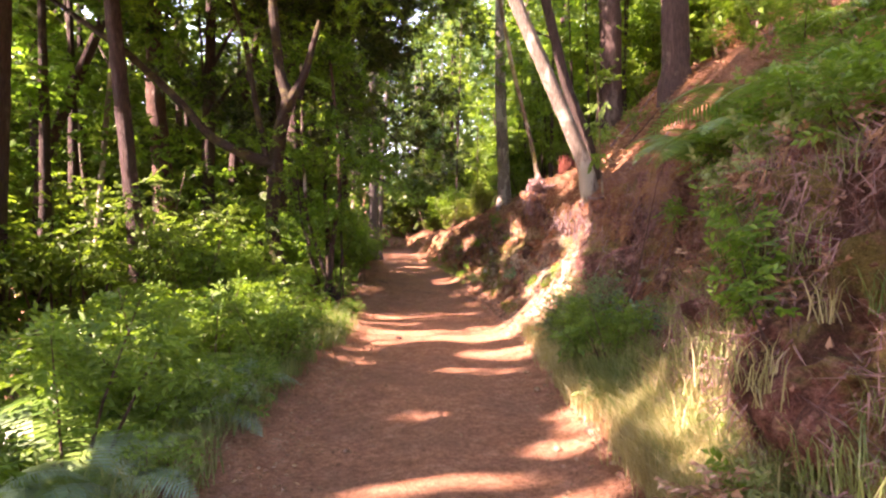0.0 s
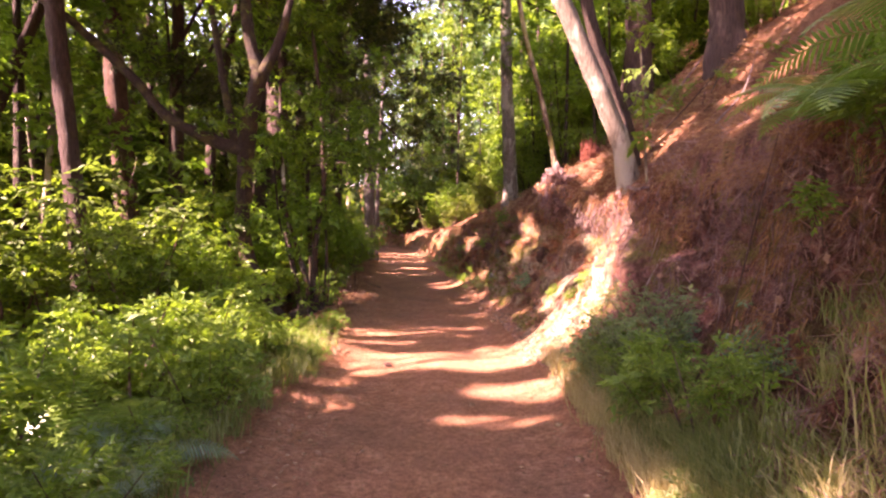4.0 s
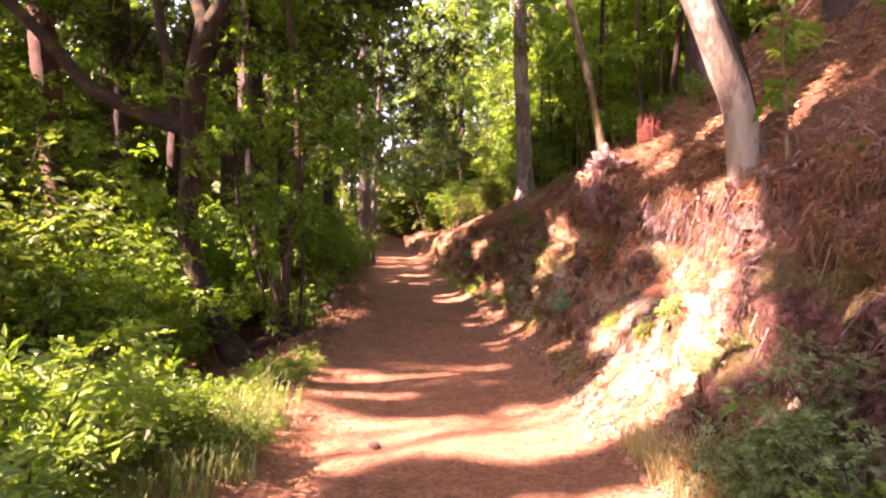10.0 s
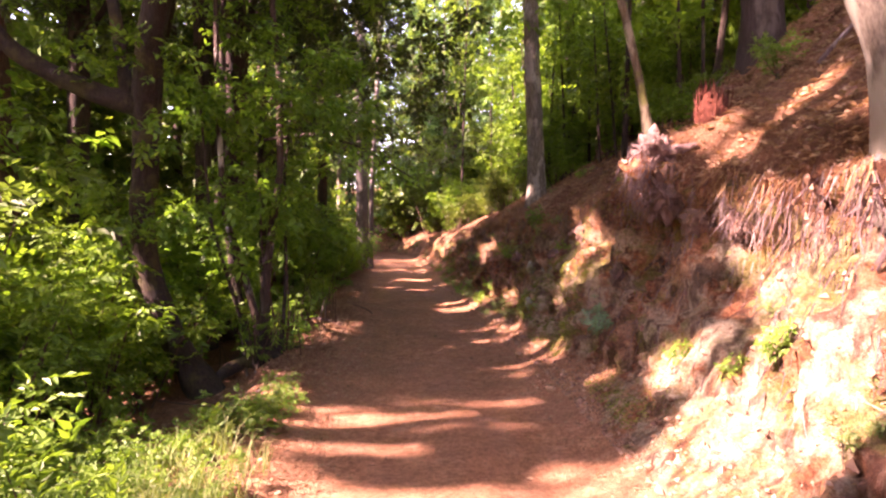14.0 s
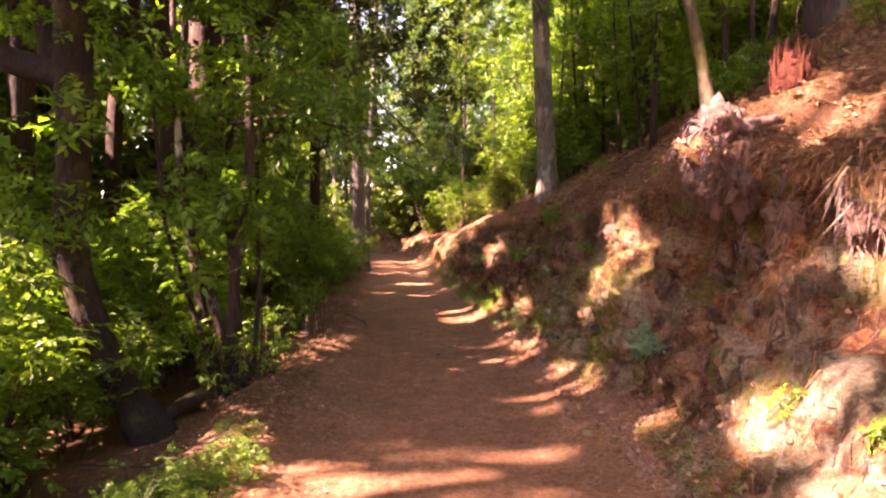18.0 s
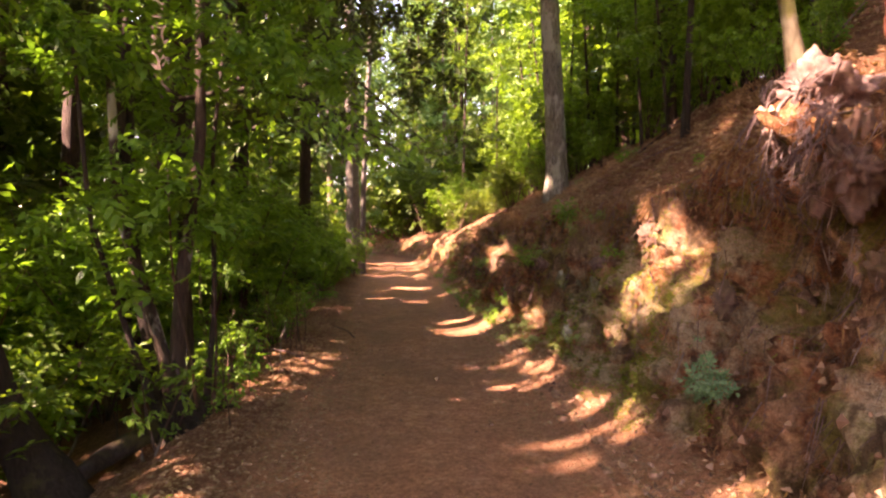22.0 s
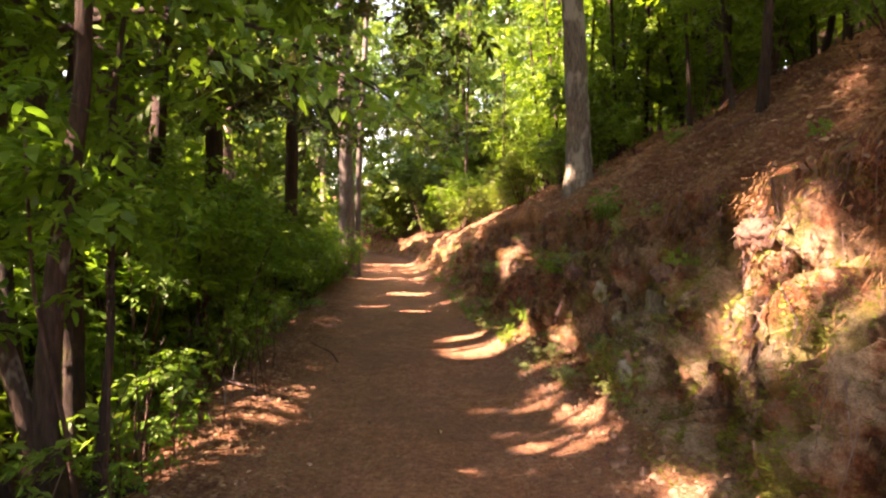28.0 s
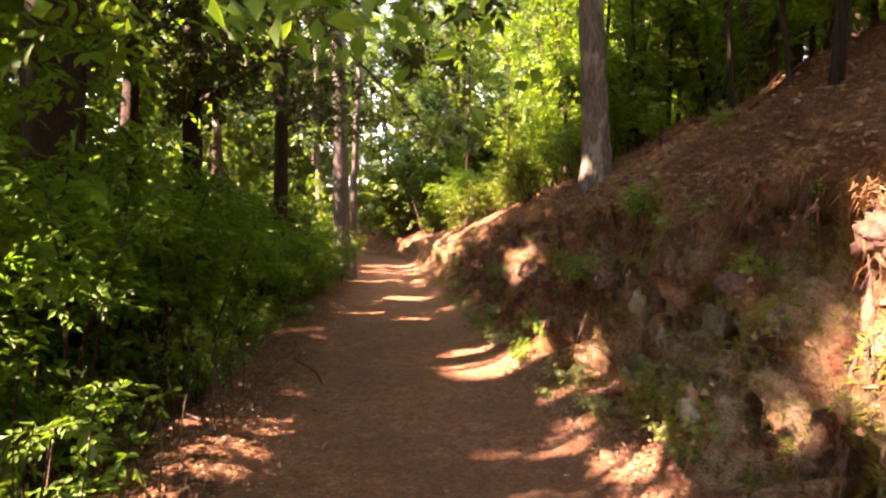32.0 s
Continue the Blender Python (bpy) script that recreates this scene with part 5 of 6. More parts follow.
    verges = [shrub_proto("verge_plant", "small green plant among dead leaves on the verge", 0.42, 0.5, 190, 0.06, LEAF_EDGE, 87, 3, "verge plants", 0.3, 0.5), shrub_proto("verge_plant", "thin yellow-green plant among dead leaves on the verge", 0.55, 0.45, 130, 0.065, LEAF_HERB, 88, 3, "verge plants", 0.28, 0.5)]
    for n in range(44):
        y = rng.uniform(11.6, 22)
        put(verges[n % 2], -1.8 - abs(rng.normal(0, 0.4)) + float(centre(y)), y, rng.uniform(0.5, 1.2))
    for o in [q for h in verges for q in (*h.children_recursive, h)]:
        bpy.data.objects.remove(o)
    for n in range(16):
        y = rng.uniform(10.5, 22)
        p = on_land(rng.uniform(2.2, 3.8), y)
        copy_thing(smalls[int(rng.choice([0, 1, 2]))], pose(float(p[0]), float(p[1]), float(p[2]) - 0.03, 0, -20, rng.uniform(-60, 60)) @ Matrix.Diagonal((*[rng.uniform(0.3, 0.6)] * 3, 1)))
    # ferns
    for x, y, s in [(-1.8, 3.2, 0.85), (-1.95, 2.8, 0.75), (-1.8, 5.15, 0.9), (-1.75, 4.5, 0.7)]:
        put(pale, x, y, s, 0, -0.04)
    for x, y, s in [(-2.3, 3.6, 1.0), (-2.6, 4.4, 1.1), (-2.1, 5.0, 1.0), (-3.2, 5.6, 1.2), (-2.0, 6.6, 0.9), (-3.6, 4.4, 1.2), (-2.9, 7.2, 1.1)]:
        put(ferns[int(rng.integers(0, 2))], x, y, s, 0, 0.0)
    for n in range(20):
        y = rng.uniform(2.5, 7.4)
        put(ferns[n % 2], -2.15 - abs(rng.normal(0, 1.4)), y, rng.uniform(0.9, 1.3), 0, -0.12)
    for x, y, s in [(2.25, 5.2, 0.9), (2.5, 4.6, 1.0), (2.2, 4.2, 0.8), (2.7, 3.8, 0.9), (3.3, 4.6, 1.1), (2.05, 4.7, 0.8), (2.4, 3.9, 1.0)]:
        put(ferns[int(rng.integers(0, 2))], x, y, s, 0, 0.0)
    for x, y, s in [(1.55, 4.7, 0.7), (1.4, 5.4, 0.6), (1.4, 5.0, 0.7), (1.9, 4.2, 0.7), (1.95, 3.3, 0.8), (2.1, 4.9, 0.6), (1.36, 6.2, 0.5), (1.36, 5.8, 0.5), (2.0, 2.8, 0.8)]:
        put(herbs[int(rng.integers(0, 4))], x, y, s)
    for x, y, s in [(1.38, 6.8, 0.62), (1.45, 6.4, 0.62), (1.3, 7.1, 0.5), (1.52, 6.0, 0.55), (1.26, 6.45, 0.42), (1.28, 6.0, 0.4), (1.55, 6.9, 0.45)]:
        put(greys[int(rng.integers(0, 2))], x, y, s)
    for x, y, s in [(1.8, 4.64, 0.5)]:
        put(smalls[3], x, y, s)
    for n in range(46):
        y, u = rng.uniform(5.6, 14), rng.uniform(2.95, 4.6)
        put((shrubs[3], herbs[1], smalls[2], smalls[2], smalls[0])[int(rng.integers(0, 5))], u + float(centre(y)), y, rng.uniform(0.45, 0.75) if u > 3.5 else rng.uniform(0.4, 0.6))
    for x, y, s in [(1.42, 6.9, 0.3), (1.3, 15.8, 0.3), (1.0, 16.6, 0.3)]:
        put(shrubs[3], x, y, s)
    for y, z, s in [(11.45, 0.55, 0.7), (11.65, 0.42, 0.5), (15.3, 0.3, 0.8), (6.1, 0.6, 0.8), (5.2, 0.65, 0.9), (12.9, 1.25, 0.4)]:
        p = face(y, z)
        copy_thing(blue, pose(p[0] + 0.03, p[1], p[2] - 0.04, 0, -30, rng.uniform(-40, 40)) @ Matrix.Diagonal((s, s, s, 1)))
    for y, z, s in [(8.9, 0.75, 0.45), (9.4, 0.95, 0.5), (9.7, 0.55, 0.4), (8.0, 0.7, 0.5), (8.15, 0.5, 0.5), (9.2, 0.6, 0.35)]:
        p = face(y, z)
        copy_thing(smalls[3 if s < 0.46 else 1], pose(p[0] + 0.03, p[1], p[2] - 0.04, 0, -35, rng.uniform(-40, 40)) @ Matrix.Diagonal((s, s, s, 1)))
    for h in (blue, *greys, *herbs, *shrubs, *fines, *golds, *wides, *smalls, *ferns, pale):
        for o in (*h.children_recursive, h):
            bpy.data.objects.remove(o)
    # grass at the toe of the bank and along the verge
    spots = []
    for n in range(420):
        y = rng.uniform(1.0, 7.0)
        u = 1.22 + abs(rng.normal(0, 0.2 if y < 4.5 else 0.1))
        spots.append(on_land(u, y))
    spots += [on_land(1.2 + abs(rng.normal(0, 0.22)), rng.uniform(2.6, 4.8)) for n in range(160)]
    tagged(new("toe_grass", tuft_mesh(spots, 36, 0.26, LEAF_GRASS, 1)), "yellow-green grass on the toe of the bank", "grass", kind="stuff")
    spots = [on_land(1.12 + abs(rng.normal(0, 0.2)), rng.uniform(2.3, 4.1)) for n in range(300)] + [on_land(1.05 + abs(rng.normal(0, 0.12)), rng.uniform(4.4, 8.0)) for n in range(90)]
    tagged(new("straw_grass", tuft_mesh(spots, 36, 0.27, LEAF_STRAW, 3)), "pale dry grass on the sunny toe of the bank", "grass", kind="stuff")
    spots = [on_land(-1.4 - abs(rng.normal(0, 0.5)), rng.uniform(0.5, 8.6)) for n in range(260)]
    spots += [on_land(-1.3 - abs(rng.normal(0, 0.6)), rng.uniform(7.4, 9.6)) for n in range(40)]
    tagged(new("verge_grass", tuft_mesh(spots, 24, 0.27, LEAF_GRASS, 2)), "thin green grass along the track's verge", "grass", kind="stuff")


def needles(pos, way, size, thick, rng):
    """Thin pointed slivers, one triangle each."""
    way = way / (np.linalg.norm(way, axis=1)[:, None] + 1e-9)
    side = np.cross(way, rng.normal(size=way.shape))
    side /= np.linalg.norm(side, axis=1)[:, None] + 1e-9
    side *= thick[:, None]
    v = np.stack([pos - side, pos + side, pos + way * size[:, None]], 1).reshape(-1, 3)
    return v, np.arange(len(v)).reshape(-1, 3)


def bank_cover():
    """Dry hanging needles and rootlets on the cut, and dead leaves on the ground."""
    rng = np.random.default_rng(21)
    n = 120000
    y = 2.5 + 22 * rng.random(n) ** 1.15
    u = np.where(rng.random(n) < 0.5, rng.uniform(1.3, 2.1, n), 2.0 + np.abs(rng.normal(0, 0.9, n)))
    keep = np.array([noise.noise(Vector((a * 3.0, b * 2.4, 3.0))) > (-0.05 if a < 2.0 else -0.1) for a, b in zip(u, y)])
    keep &= ~((y > 10.8) & (u < 1.85) & (rng.random(len(y)) < 0.65))
    keep &= ~((y > 5.0) & (y < 7.9) & (u < 2.05) & (rng.random(len(y)) < 0.75))
    keep &= ~((y > 7.9) & (y < 10.2) & (u < 1.95) & (rng.random(len(y)) < 0.8))
    u, y = u[keep], y[keep]
    P = np.array([on_land(a, b) for a, b in zip(u, y)])
    n = len(P)
    P = P + rng.normal(0, 0.02, (n, 3))
    hang = (u < 2.05)[:, None]
    way = np.where(hang, np.stack([-0.35 + rng.normal(0, 0.3, n), rng.normal(0, 0.4, n), -1.0 + rng.normal(0, 0.3, n)], 1), np.stack([rng.normal(-0.4, 0.8, n), rng.normal(0, 0.8, n), rng.normal(-0.25, 0.35, n)], 1))
    long = np.where(hang[:, 0], rng.uniform(0.05, 0.16, n), rng.uniform(0.025, 0.09, n))
    v, f = needles(P, way, long, rng.uniform(0.002, 0.006, n), rng)
    tagged(new("hanging_needles", mesh_of("hanging_needles", v, f, LEAF_DRY, False)), "dry brown needles and rootlets hanging on the bank", "dry needles", kind="stuff")
    # withered stems on the first stretch of the bank
    n = 26000
    y = rng.uniform(1.8, 8.2, n)
    u = 1.45 + np.abs(rng.normal(0, 0.45, n))
    keep = np.array([noise.noise(Vector((a * 2.5, b * 2.0, 13.0))) > (-0.25 if b < 5.2 else 0.1) for a, b in zip(u, y)])
    u, y = u[keep], y[keep]
    n = len(u)
    P = np.array([on_land(a, b) for a, b in zip(u, y)]) + rng.normal(0, 0.02, (n, 3))
    v, f = needles(P, np.stack([-0.35 + rng.normal(0, 0.4, n), rng.normal(0, 0.4, n), rng.normal(-0.35, 0.7, n)], 1), rng.uniform(0.06, 0.24, n), rng.uniform(0.002, 0.005, n), rng)
    tagged(new("withered_stems", mesh_of("withered_stems", v, f, LEAF_WITHER, False)), "withered purplish brown stems on the bank", "dry stems", kind="stuff")
    # tussocks of dry grass that hang from the edge
    P, W, L = [], [], []
    for k in range(230):
        y = rng.uniform(7.5, 24) if k < 190 else rng.uniform(3, 7.5)
        if (7.9 < y < 10.3 and rng.random() < 0.9) or 10.7 < y < 11.8:
            continue
        u = rng.uniform(1.6, 2.15)
        p = on_land(u, y)
        m = int(rng.integers(50, 110))
        a = rng.normal(0, 0.6, m)
        P.append(np.repeat(p[None], m, 0) + rng.normal(0, 0.03, (m, 3)) * np.array([1, 2.2, 1.5]))
        W.append(np.stack([-0.45 + rng.normal(0, 0.45, m), np.sin(a) * 1.1 + rng.normal(0, 0.3, m), -0.55 + rng.normal(0, 0.5, m)], 1))
        L.append(rng.uniform(0.06, 0.24, m) * rng.uniform(0.5, 1.1))
    P, W, L = np.concatenate(P), np.concatenate(W), np.concatenate(L)
    W = W / np.linalg.norm(W, axis=1)[:, None]
    mid = P + W * (L * 0.5)[:, None] + np.array([-0.03, 0, 0.02])
    v1, f1 = needles(P, mid - P, L * 0.62, np.full(len(P), 0.0028), rng)
    v2, f2 = needles(mid, W * 0.8 + np.array([0.1, 0, -0.7]), L * 0.6, np.full(len(P), 0.0024), rng)
    v, f = join([(v1, f1), (v2, f2)])
    tagged(new("dry_tussocks", mesh_of("dry_tussocks", v, f, LEAF_DRY, False)), "tussocks of dry brown grass hanging from the bank's edge", "dry grass", kind="stuff")
    # moss on the face, and dark rootlets
    n = 84000
    y = rng.uniform(9.6, 25, n)
    u = 1.18 + 0.75 * rng.random(n) ** 1.2
    more = rng.random(n) < 0.35
    y = np.where(more, rng.uniform(12.2, 15.5, n), y)
    u = np.where(more, rng.uniform(1.34, 1.78, n), u)
    keep = np.array([noise.noise(Vector((a * 2.2 + 5, b * 1.6, 9.0))) > (-0.1 if 12 < b < 16 else 0.06) for a, b in zip(u, y)])
    P = np.array([on_land(a, b) for a, b in zip(u[keep], y[keep])])
    m = len(P)
    v, f = needles(P + rng.normal(0, 0.015, (m, 3)), np.stack([-0.8 + rng.normal(0, 0.5, m), rng.normal(0, 0.6, m), rng.normal(0.1, 0.6, m)], 1), rng.uniform(0.015, 0.05, m), rng.uniform(0.002, 0.006, m), rng)
    tagged(new("bank_moss", mesh_of("bank_moss", v, f, LEAF_MOSS, False)), "yellow-green moss and small grass on the shaded cut", "moss", kind="stuff")
    n = 7000
    y = rng.uniform(5.0, 24, n)
    u = rng.uniform(1.5, 2.05, n)
    P = np.array([on_land(a, b) for a, b in zip(u, y)])
    v, f = needles(P + np.array([-0.015, 0, 0]), np.stack([-0.25 + rng.normal(0, 0.2, n), rng.normal(0, 0.35, n), -1.0 + rng.normal(0, 0.2, n)], 1), rng.uniform(0.1, 0.45, n), rng.uniform(0.002, 0.006, n), rng)
    tagged(new("rootlets", mesh_of("rootlets", v, f, ROOT, False)), "thin dark rootlets hanging down the cut bank", "roots", kind="stuff")
    # crumbs of clay on the face and along its foot
    n = 11000
    y = rng.uniform(2, 20, n)
    u = np.where(rng.random(n) < 0.7, rng.uniform(1.2, 2.1, n), 1.0 + np.abs(rng.normal(0, 0.15, n)))
    P = np.array([on_land(a, b) for a, b in zip(u, y)])
    base = np.array([(1, 0, 0), (-1, 0, 0), (0, 1, 0), (0, -1, 0), (0, 0, 1), (0, 0, -1)], float)
    size = 0.005 + 0.024 * rng.random(n) ** 3
    v = P[:, None] + base[None] * size[:, None, None] * rng.uniform(0.5, 1.5, (n, 6, 1)) + rng.normal(0, 0.2, (n, 6, 3)) * size[:, None, None]
    tri = np.array([(0, 2, 4), (2, 1, 4), (1, 3, 4), (3, 0, 4), (2, 0, 5), (1, 2, 5), (3, 1, 5), (0, 3, 5)])
    f = (np.arange(n)[:, None, None] * 6 + tri[None]).reshape(-1, 3)
    tagged(new("clay_crumbs", mesh_of("clay_crumbs", v.reshape(-1, 3), f, CRUMB, False)), "crumbs of red and pale clay on the bank", "soil crumbs", kind="stuff")
    n = 56000
    y = np.where(rng.random(n) < 0.3, rng.uniform(11, 18, n), rng.uniform(1.5, 34, n))
    side = rng.random(n)
    u = np.where(side < 0.42, -1.4 + rng.normal(0, 0.42, n), np.where(side < 0.78, 1.06 + rng.normal(0, 0.26, n), rng.uniform(-1.2, 4.2, n) * 1.0))
    thin = (np.abs(u) < 0.9) & (rng.random(n) < np.where(u > 0.1, 0.5, np.where(u < -0.5, 0.55, 0.85)))
    thin |= (u > 1.35) & (u < 2.05) & (rng.random(n) < 0.8)
    u, y = u[~thin], y[~thin]
    P = np.array([on_land(a, b) for a, b in zip(u, y)])
    P[:, 2] += 0.008
    n = len(P)
    P[:, 0] += rng.uniform(-0.04, 0.04, n)
    way = np.stack([rng.normal(size=n), rng.normal(size=n), rng.uniform(-0.05, 0.3, n)], 1)
    v, f = leaves(P, way, 0.014 + 0.036 * rng.random(n) ** 1.6, 0.22, 0.3, rng)
    tagged(new("leaf_litter", mesh_of("leaf_litter", v, f, LEAF_LITTER, False)), "dead brown leaves and twigs along the track's edges", "leaf litter", kind="stuff")


def slope_litter():
    """Dead leaves and twigs lying on the slope above the cut."""
    rng = np.random.default_rng(61)
    n = 26000
    y = rng.uniform(8.5, 24, n)
    u = 2.05 + 2.6 * rng.random(n) ** 1.3
    P = np.array([on_land(a, b) for a, b in zip(u, y)])
    P[:, 2] += 0.012
    P[:, 1] += rng.uniform(-0.03, 0.03, n)
    way = np.stack([rng.normal(-0.2, 1, n), rng.normal(size=n), rng.uniform(-0.2, 0.5, n)], 1)
    v, f = leaves(P, way, 0.025 + 0.05 * rng.random(n) ** 1.5, 0.26, 0.35, rng)
    tagged(new("slope_litter", mesh_of("slope_litter", v, f, LEAF_LITTER, False)), "curled dead leaves lying on the wooded slope", "leaf litter", kind="stuff")


def lump(size, seed, squash=(1, 1, 1), rough=0.3, level=3):
    """An uneven stone or clod."""
    bm = bmesh.new()
    bmesh.ops.create_icosphere(bm, subdivisions=level, radius=1.0)
    for v in bm.verts:
        d = 1 + rough * noise.fractal(v.co * 1.3 + Vector((seed * 3.1, 0, 0)), 0.8, 2.0, 3)
        v.co = Vector((v.co.x * squash[0], v.co.y * squash[1], v.co.z * squash[2])) * d * size
    me = bpy.data.meshes.new("lump")
    bm.to_mesh(me)
    bm.free()
    for f in me.polygons:
        f.use_smooth = True
    return me


def stone_material(name, dark, light, moss):
    m, nt, b = material(name, 0.9, 0.2)
    g = noise_tex(nt, 14, 6, 0.7)
    col = ramp(nt, g, [(0.3, dark), (0.7, light)])
    col = blend(nt, ramp(nt, noise_tex(nt, 4, 4), [(0.5, (0, 0, 0)), (0.62, (moss, moss, moss))]), col, (0.16, 0.15, 0.03))
    nt.links.new(col, b.inputs["Base Color"])
    bump(nt, b, g, 0.8, 0.02)
    return m


def bank_things():
    rng = np.random.default_rng(33)
    pale = stone_material("pale_stone", (0.2, 0.16, 0.115), (0.38, 0.32, 0.245), 0.9)
    clod = stone_material("clay_clod", (0.16, 0.07, 0.045), (0.36, 0.2, 0.13), 0.25)
    dark = stone_material("dark_earth_and_shade", (0.05, 0.025, 0.02), (0.16, 0.085, 0.065), 0.1)
    torn = stone_material("torn_earth", (0.09, 0.045, 0.042), (0.34, 0.2, 0.175), 0.05)
    # torn rootball under the mossy tree
    ball = thing("rootball", "torn rootball with tangled bare roots hanging from the bank", "tree roots", "", (1.74, 11.15, 2.02))
    ball.scale = (1.15, 1.2, 1.2)
    for k, (at, size, sq) in enumerate([((0.04, 0.02, 0.16), 0.19, (0.9, 1.3, 1.0)), ((0.02, -0.1, -0.12), 0.15, (0.9, 1.2, 1.3)), ((-0.06, 0.22, 0.12), 0.09, (1, 1.1, 1.2))]):
        me = lump(size, 5 + k, sq, 0.35, 5)
        for v in me.vertices:
            v.co *= 1 + 0.6 * (abs(noise.fractal(v.co * 9 + Vector((k * 5, 0, 0)), 0.8, 2.0, 4)) - 0.35) + 0.35 * noise.noise(v.co * 6)
            v.co += Vector(at)
        # the lower lump is darker, to paint in the root mass's shaded hollow
        me.materials.append(torn if k != 1 else dark)
        part("earth_lump", me, ball)
    for k in range(170):
        top = k < 26
        p = Vector((rng.uniform(-0.15, -0.02), rng.uniform(-0.26, 0.28), rng.uniform(0.05, 0.28) if top else rng.uniform(-0.25, 0.25)))
        pts = [p.copy()]
        d = Vector((-rng.uniform(0.2, 0.8), rng.normal(0, 0.6), rng.uniform(-1.0, -0.1))).normalized()
        long = rng.uniform(0.05, 0.075) if top else rng.uniform(0.018, 0.045)
        for q in range(7):
            p = p + d * long * rng.uniform(0.6, 1.4)
            p.x = max(p.x, -0.24)
            pts.append(p.copy())
            d += Vector((rng.normal(0.1, 0.5), rng.normal(0, 0.75) - p.y * 0.8, -0.25 + rng.normal(0, 0.6)))
            d.normalize()
        r = rng.uniform(0.006, 0.012) if top else rng.uniform(0.002, 0.005)
        part("root", mesh_of("root", *tube([tuple(p) for p in pts], [r, r * 0.95, r * 0.9, r * 0.8, r * 0.7, r * 0.55, r * 0.4, r * 0.15], 6, 0.22, 0.03, k), ROOT), ball)
    # pale lichened stones that stand out of the cut
    lichen = stone_material("lichened_stone", (0.13, 0.11, 0.08), (0.33, 0.3, 0.23), 0.9)
    for k in range(22):
        y, z = rng.uniform(13.7, 15.8), rng.uniform(0.3, 0.95)
        size = rng.uniform(0.06, 0.13)
        me = lump(size, 60 + k, (0.55, rng.uniform(0.7, 1.1), rng.uniform(0.9, 1.4)), 0.5, 4)
        me.materials.append(lichen)
        t = thing("bank_stone", "pale lichened stone standing out of the shaded cut", "stone", "lichened stones", face(y, z, 0.45 * size))
        part("stone", me, t)
    # splintered red stump
    stump = thing("broken_stump", "splintered red rotten stump on the bank", "stump", "", (2.24, 11.12, surface(2.24, 11.12) - 0.03))
    part("core", mesh_of("core", *tube([(0, 0, -0.15), (0.01, 0, 0.1), (0.03, 0.02, 0.24), (0.04, 0.02, 0.3)], [0.17, 0.14, 0.11, 0.05], 14, 0.3, 0.03, 3), RED_WOOD), stump)
    for k in range(64):
        a = rng.uniform(0, 6.28)
        r = rng.uniform(0.02, 0.15)
        h = rng.uniform(0.18, 0.42) * (1.15 - r * 2.6)
        b = Vector((math.cos(a) * r, math.sin(a) * r, 0.0))
        lean = Vector((rng.normal(0, 0.12), rng.normal(0, 0.12), 1)) * h
        w = rng.uniform(0.006, 0.02)
        part("splinter", mesh_of("splinter", *tube([tuple(b + Vector((0, 0, -0.05))), tuple(b + lean * 0.6 + Vector((rng.normal(0, 0.012), rng.normal(0, 0.012), 0))), tuple(b * 1.05 + lean)], [w, w * 0.85, 0.003], 5, 0.4, 0.04, k), RED_WOOD), stump)
    # pale stones showing in the cut
    for k in range(48):
        y = rng.uniform(8.2, 10.4) if k < 8 else (rng.uniform(12.6, 14.6) if k < 38 else rng.uniform(5.6, 7.4))
        u = rng.uniform(1.4, 1.72)
        p = on_land(u, y)
        me = lump(rng.uniform(0.02, 0.062), k, (0.6, 1.0, 1.1), 0.4, 3)
        me.materials.append(pale if rng.random() < 0.6 else clod)
        st = tagged(new("bank_stone", me), "pale weathered stone set in the clay bank", "stone", "bank stones")
        st.matrix_basis = pose(float(p[0]) + 0.03, float(p[1]), float(p[2]), 0, rng.uniform(-30, 30), rng.uniform(0, 360))
    # dark earth lumps under the edge, their colour standing in for shaded holes
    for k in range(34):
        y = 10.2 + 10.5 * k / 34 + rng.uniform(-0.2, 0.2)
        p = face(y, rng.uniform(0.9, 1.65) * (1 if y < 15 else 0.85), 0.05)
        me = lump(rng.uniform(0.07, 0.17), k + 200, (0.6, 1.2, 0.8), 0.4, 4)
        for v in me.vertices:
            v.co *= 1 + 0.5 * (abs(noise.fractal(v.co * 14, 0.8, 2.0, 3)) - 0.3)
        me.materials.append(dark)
        st = tagged(new("earth_clump", me), "dark earth lump standing in for a shaded hole under the bank's edge", "earth clump", "earth clumps")
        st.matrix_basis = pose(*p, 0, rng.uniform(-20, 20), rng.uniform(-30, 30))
    # clods along the foot and small stones on the track
    for k in range(60):
        y = rng.uniform(4, 22)
        u = 1.02 + rng.normal(0, 0.14) if k < 46 else rng.uniform(-1.0, 0.9)
        p = on_land(u, y)
        size = rng.uniform(0.015, 0.05) if k < 46 else rng.uniform(0.012, 0.025)
        me = lump(size, k + 50, (1, 1, 0.7), 0.4, 2)
        me.materials.append(clod)
        st = tagged(new("clod", me), "small red earth clod lying on the track" if k < 46 else "small brown stone lying on the trodden track", "stone", "clods")
        st.location = (float(p[0]), float(p[1]), float(p[2]) + size * 0.35)
    me = lump(0.04, 91, (1.2, 0.9, 0.7), 0.4, 2)
    me.materials.append(dark)
    tagged(new("dark_stone", me), "single dark stone lying on the track", "stone").location = (-0.61, 8.39, surface(-0.61, 8.39) + 0.015)
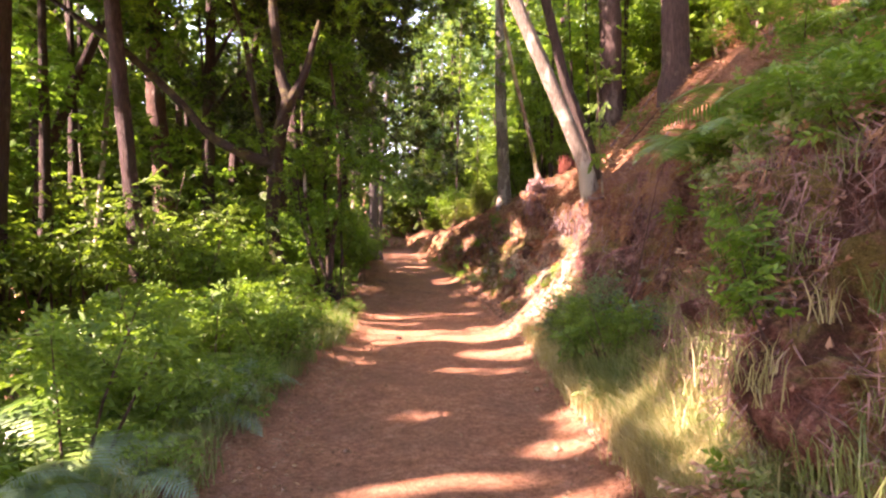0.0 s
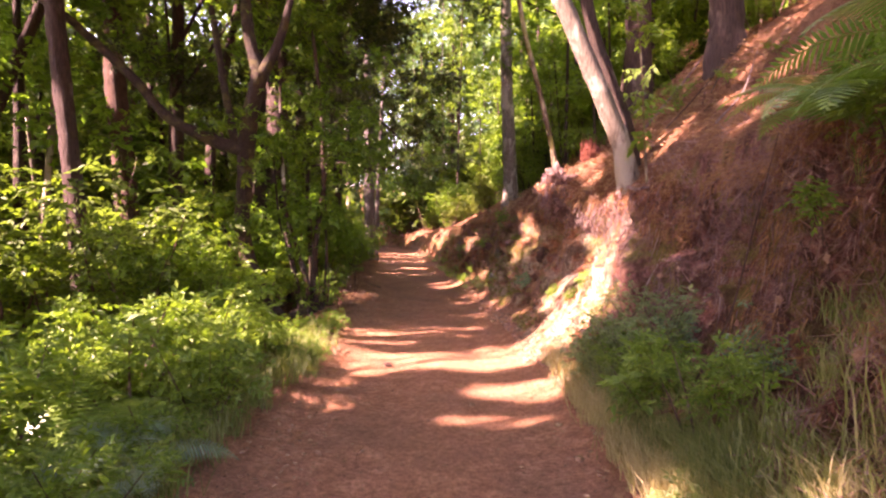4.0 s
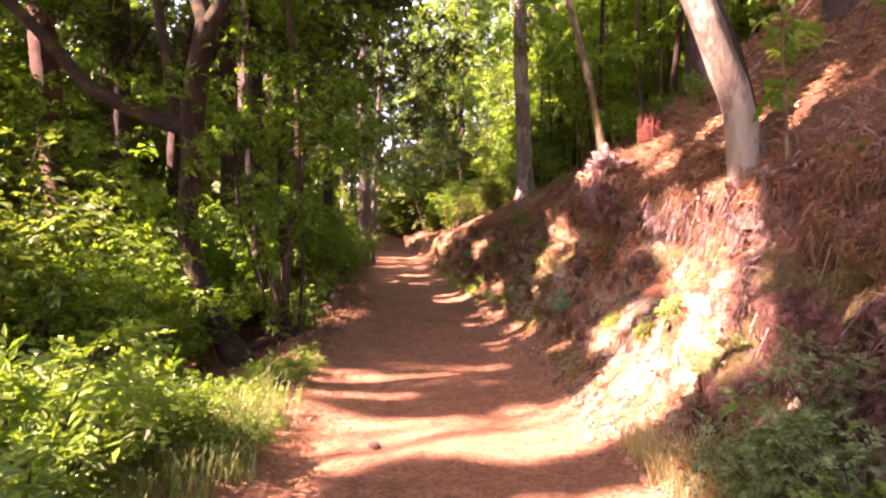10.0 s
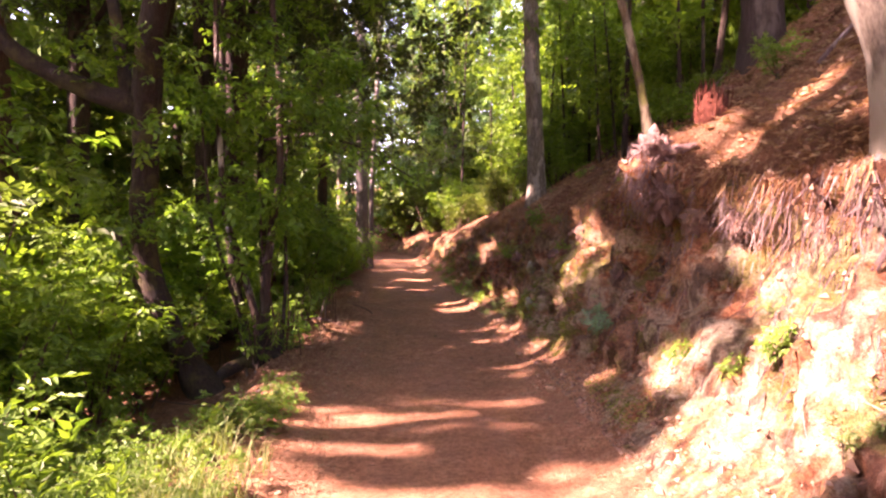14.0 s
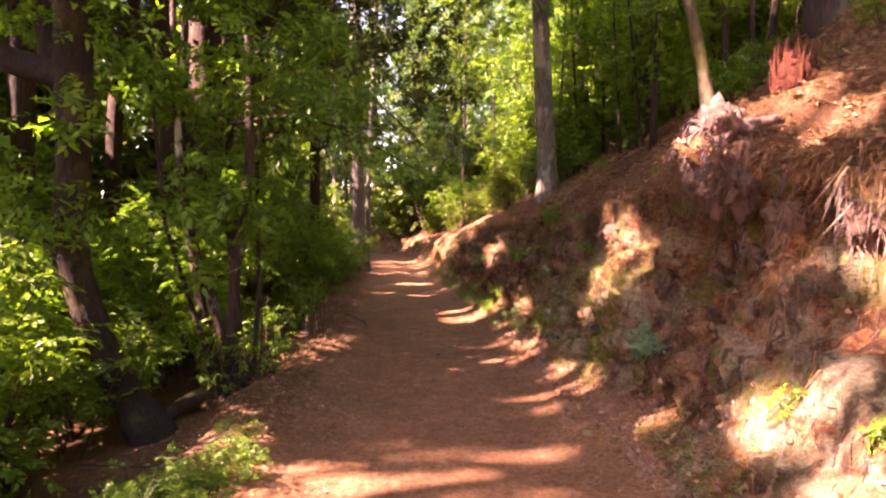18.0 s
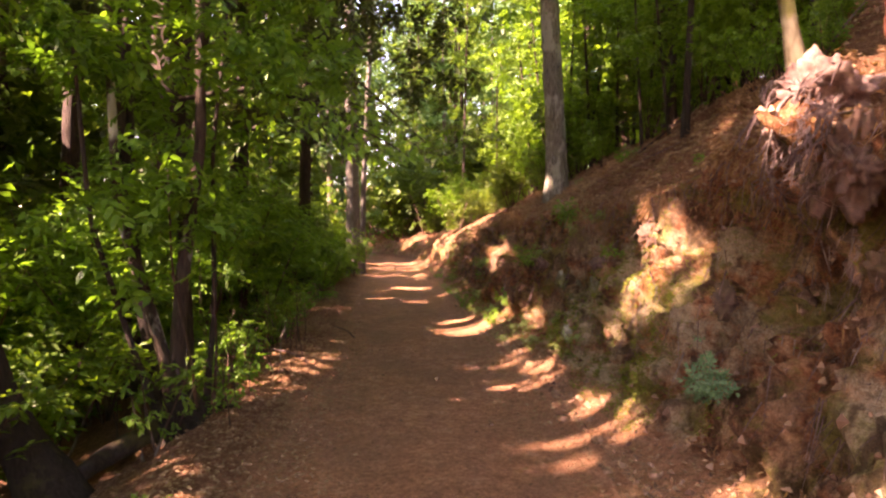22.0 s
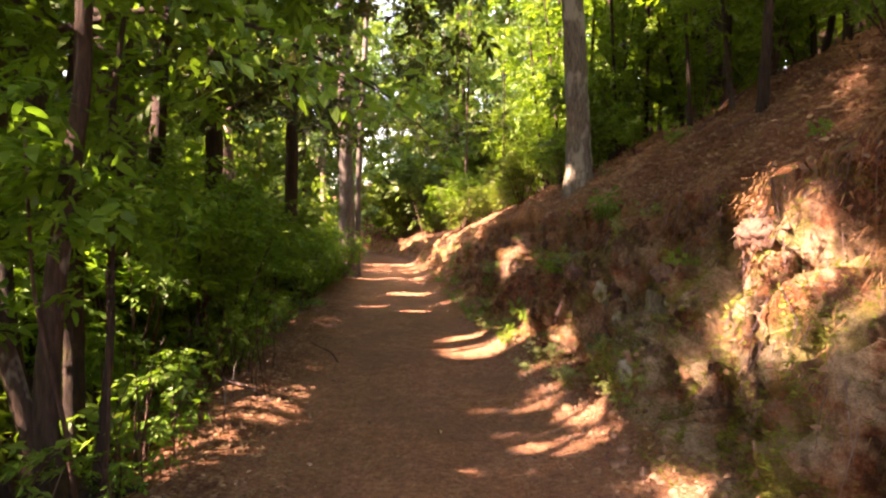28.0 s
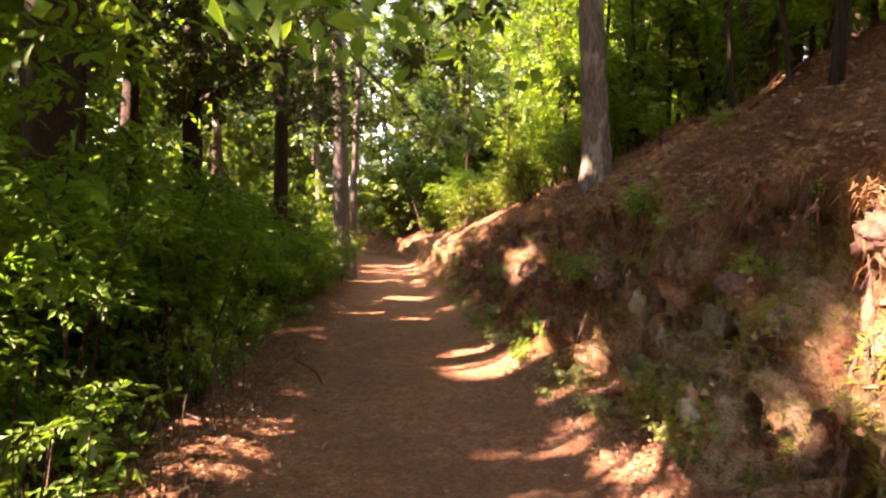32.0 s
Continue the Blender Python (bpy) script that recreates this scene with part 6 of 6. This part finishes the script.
    # roots of the leaning tree over the edge
    for k in range(6):
        a = radians(120 + k * 24 + rng.uniform(-9, 9))
        u, y = 2.05, 8.5
        pts, rr = [(2.05, 8.5, 1.92)], [0.034]
        for q in range(5):
            u += math.cos(a) * 0.07
            y += math.sin(a) * 0.07 * 1.6
            a += rng.normal(0, 0.25)
            p = on_land(u, y)
            pts.append((float(p[0]) - 0.01, float(p[1]), float(p[2]) + 0.02))
            rr.append(0.026 * (1 - q / 6))
        tagged(new("surface_root", mesh_of("surface_root", *tube(pts, rr, 6, 0.12, 0.06, k), ROOT)), "bare grey-brown root running over the bank's edge", "tree root", "surface roots")
    # thin dead stalks by the stems
    for k in range(40):
        x, y = rng.uniform(-3.0, -1.85), rng.uniform(12.4, 16.0)
        z = surface(x, y)
        h = rng.uniform(0.3, 0.9)
        me = mesh_of("stalk", *tube([(x, y, z - 0.02), (x + rng.normal(0, 0.05), y, z + h * 0.5), (x + rng.normal(0, 0.15), y + rng.normal(0, 0.1), z + h)], [0.006, 0.005, 0.002], 4, 0.05, 0.15, k), BARK_RED)
        tagged(new("dead_stalk", me), "thin dry reddish stalk standing among dead leaves", "stalk", "dead stalks")
    # fallen sticks
    sticks = [((1.45, 5.4), (1.78, 5.0), 0.5, 0.008), ((2.9, 10.6), (3.9, 10.2), 0.12, 0.02), ((2.6, 9.6), (3.4, 9.2), 0.06, 0.014), ((2.7, 14.6), (3.6, 14.0), 0.05, 0.02),
              ((2.4, 16.2), (3.3, 16.6), 0.05, 0.018), ((-1.7, 14.6), (-2.4, 15.4), 0.04, 0.014), ((-1.8, 11.0), (-2.5, 10.2), 0.3, 0.012), ((2.6, 7.6), (3.3, 8.2), 0.2, 0.012), ((-1.5, 16.5), (-2.0, 17.4), 0.03, 0.012)]
    for k in range(24):
        y = rng.uniform(8.5, 22)
        u = rng.uniform(2.1, 4.2)
        sticks.append(((u, y), (u + rng.uniform(-0.5, 0.5), y + rng.uniform(-0.6, 0.6)), rng.uniform(0.02, 0.1), rng.uniform(0.005, 0.014)))
    for k, (a, b, lift, r) in enumerate(sticks):
        pa, pb = surface(*a), surface(*b)
        m = ((a[0] + b[0]) / 2 + rng.normal(0, 0.05), (a[1] + b[1]) / 2, max((pa + pb) / 2, surface((a[0] + b[0]) / 2, (a[1] + b[1]) / 2)) + r)
        me = mesh_of("stick", *tube([(*a, pa + r), m, (*b, pb + lift)], [r, r * 0.8, r * 0.3], 5, 0.1, 0.1, k), ROOT if k % 2 else BARK_RED)
        tagged(new("fallen_stick", me), "dry fallen stick lying on the needle-covered slope" if a[0] > 0 else "dry fallen stick lying beside the track", "stick", "fallen sticks")


main_trees()
forest()
low_growth()
bank_things()
bank_cover()
slope_litter()
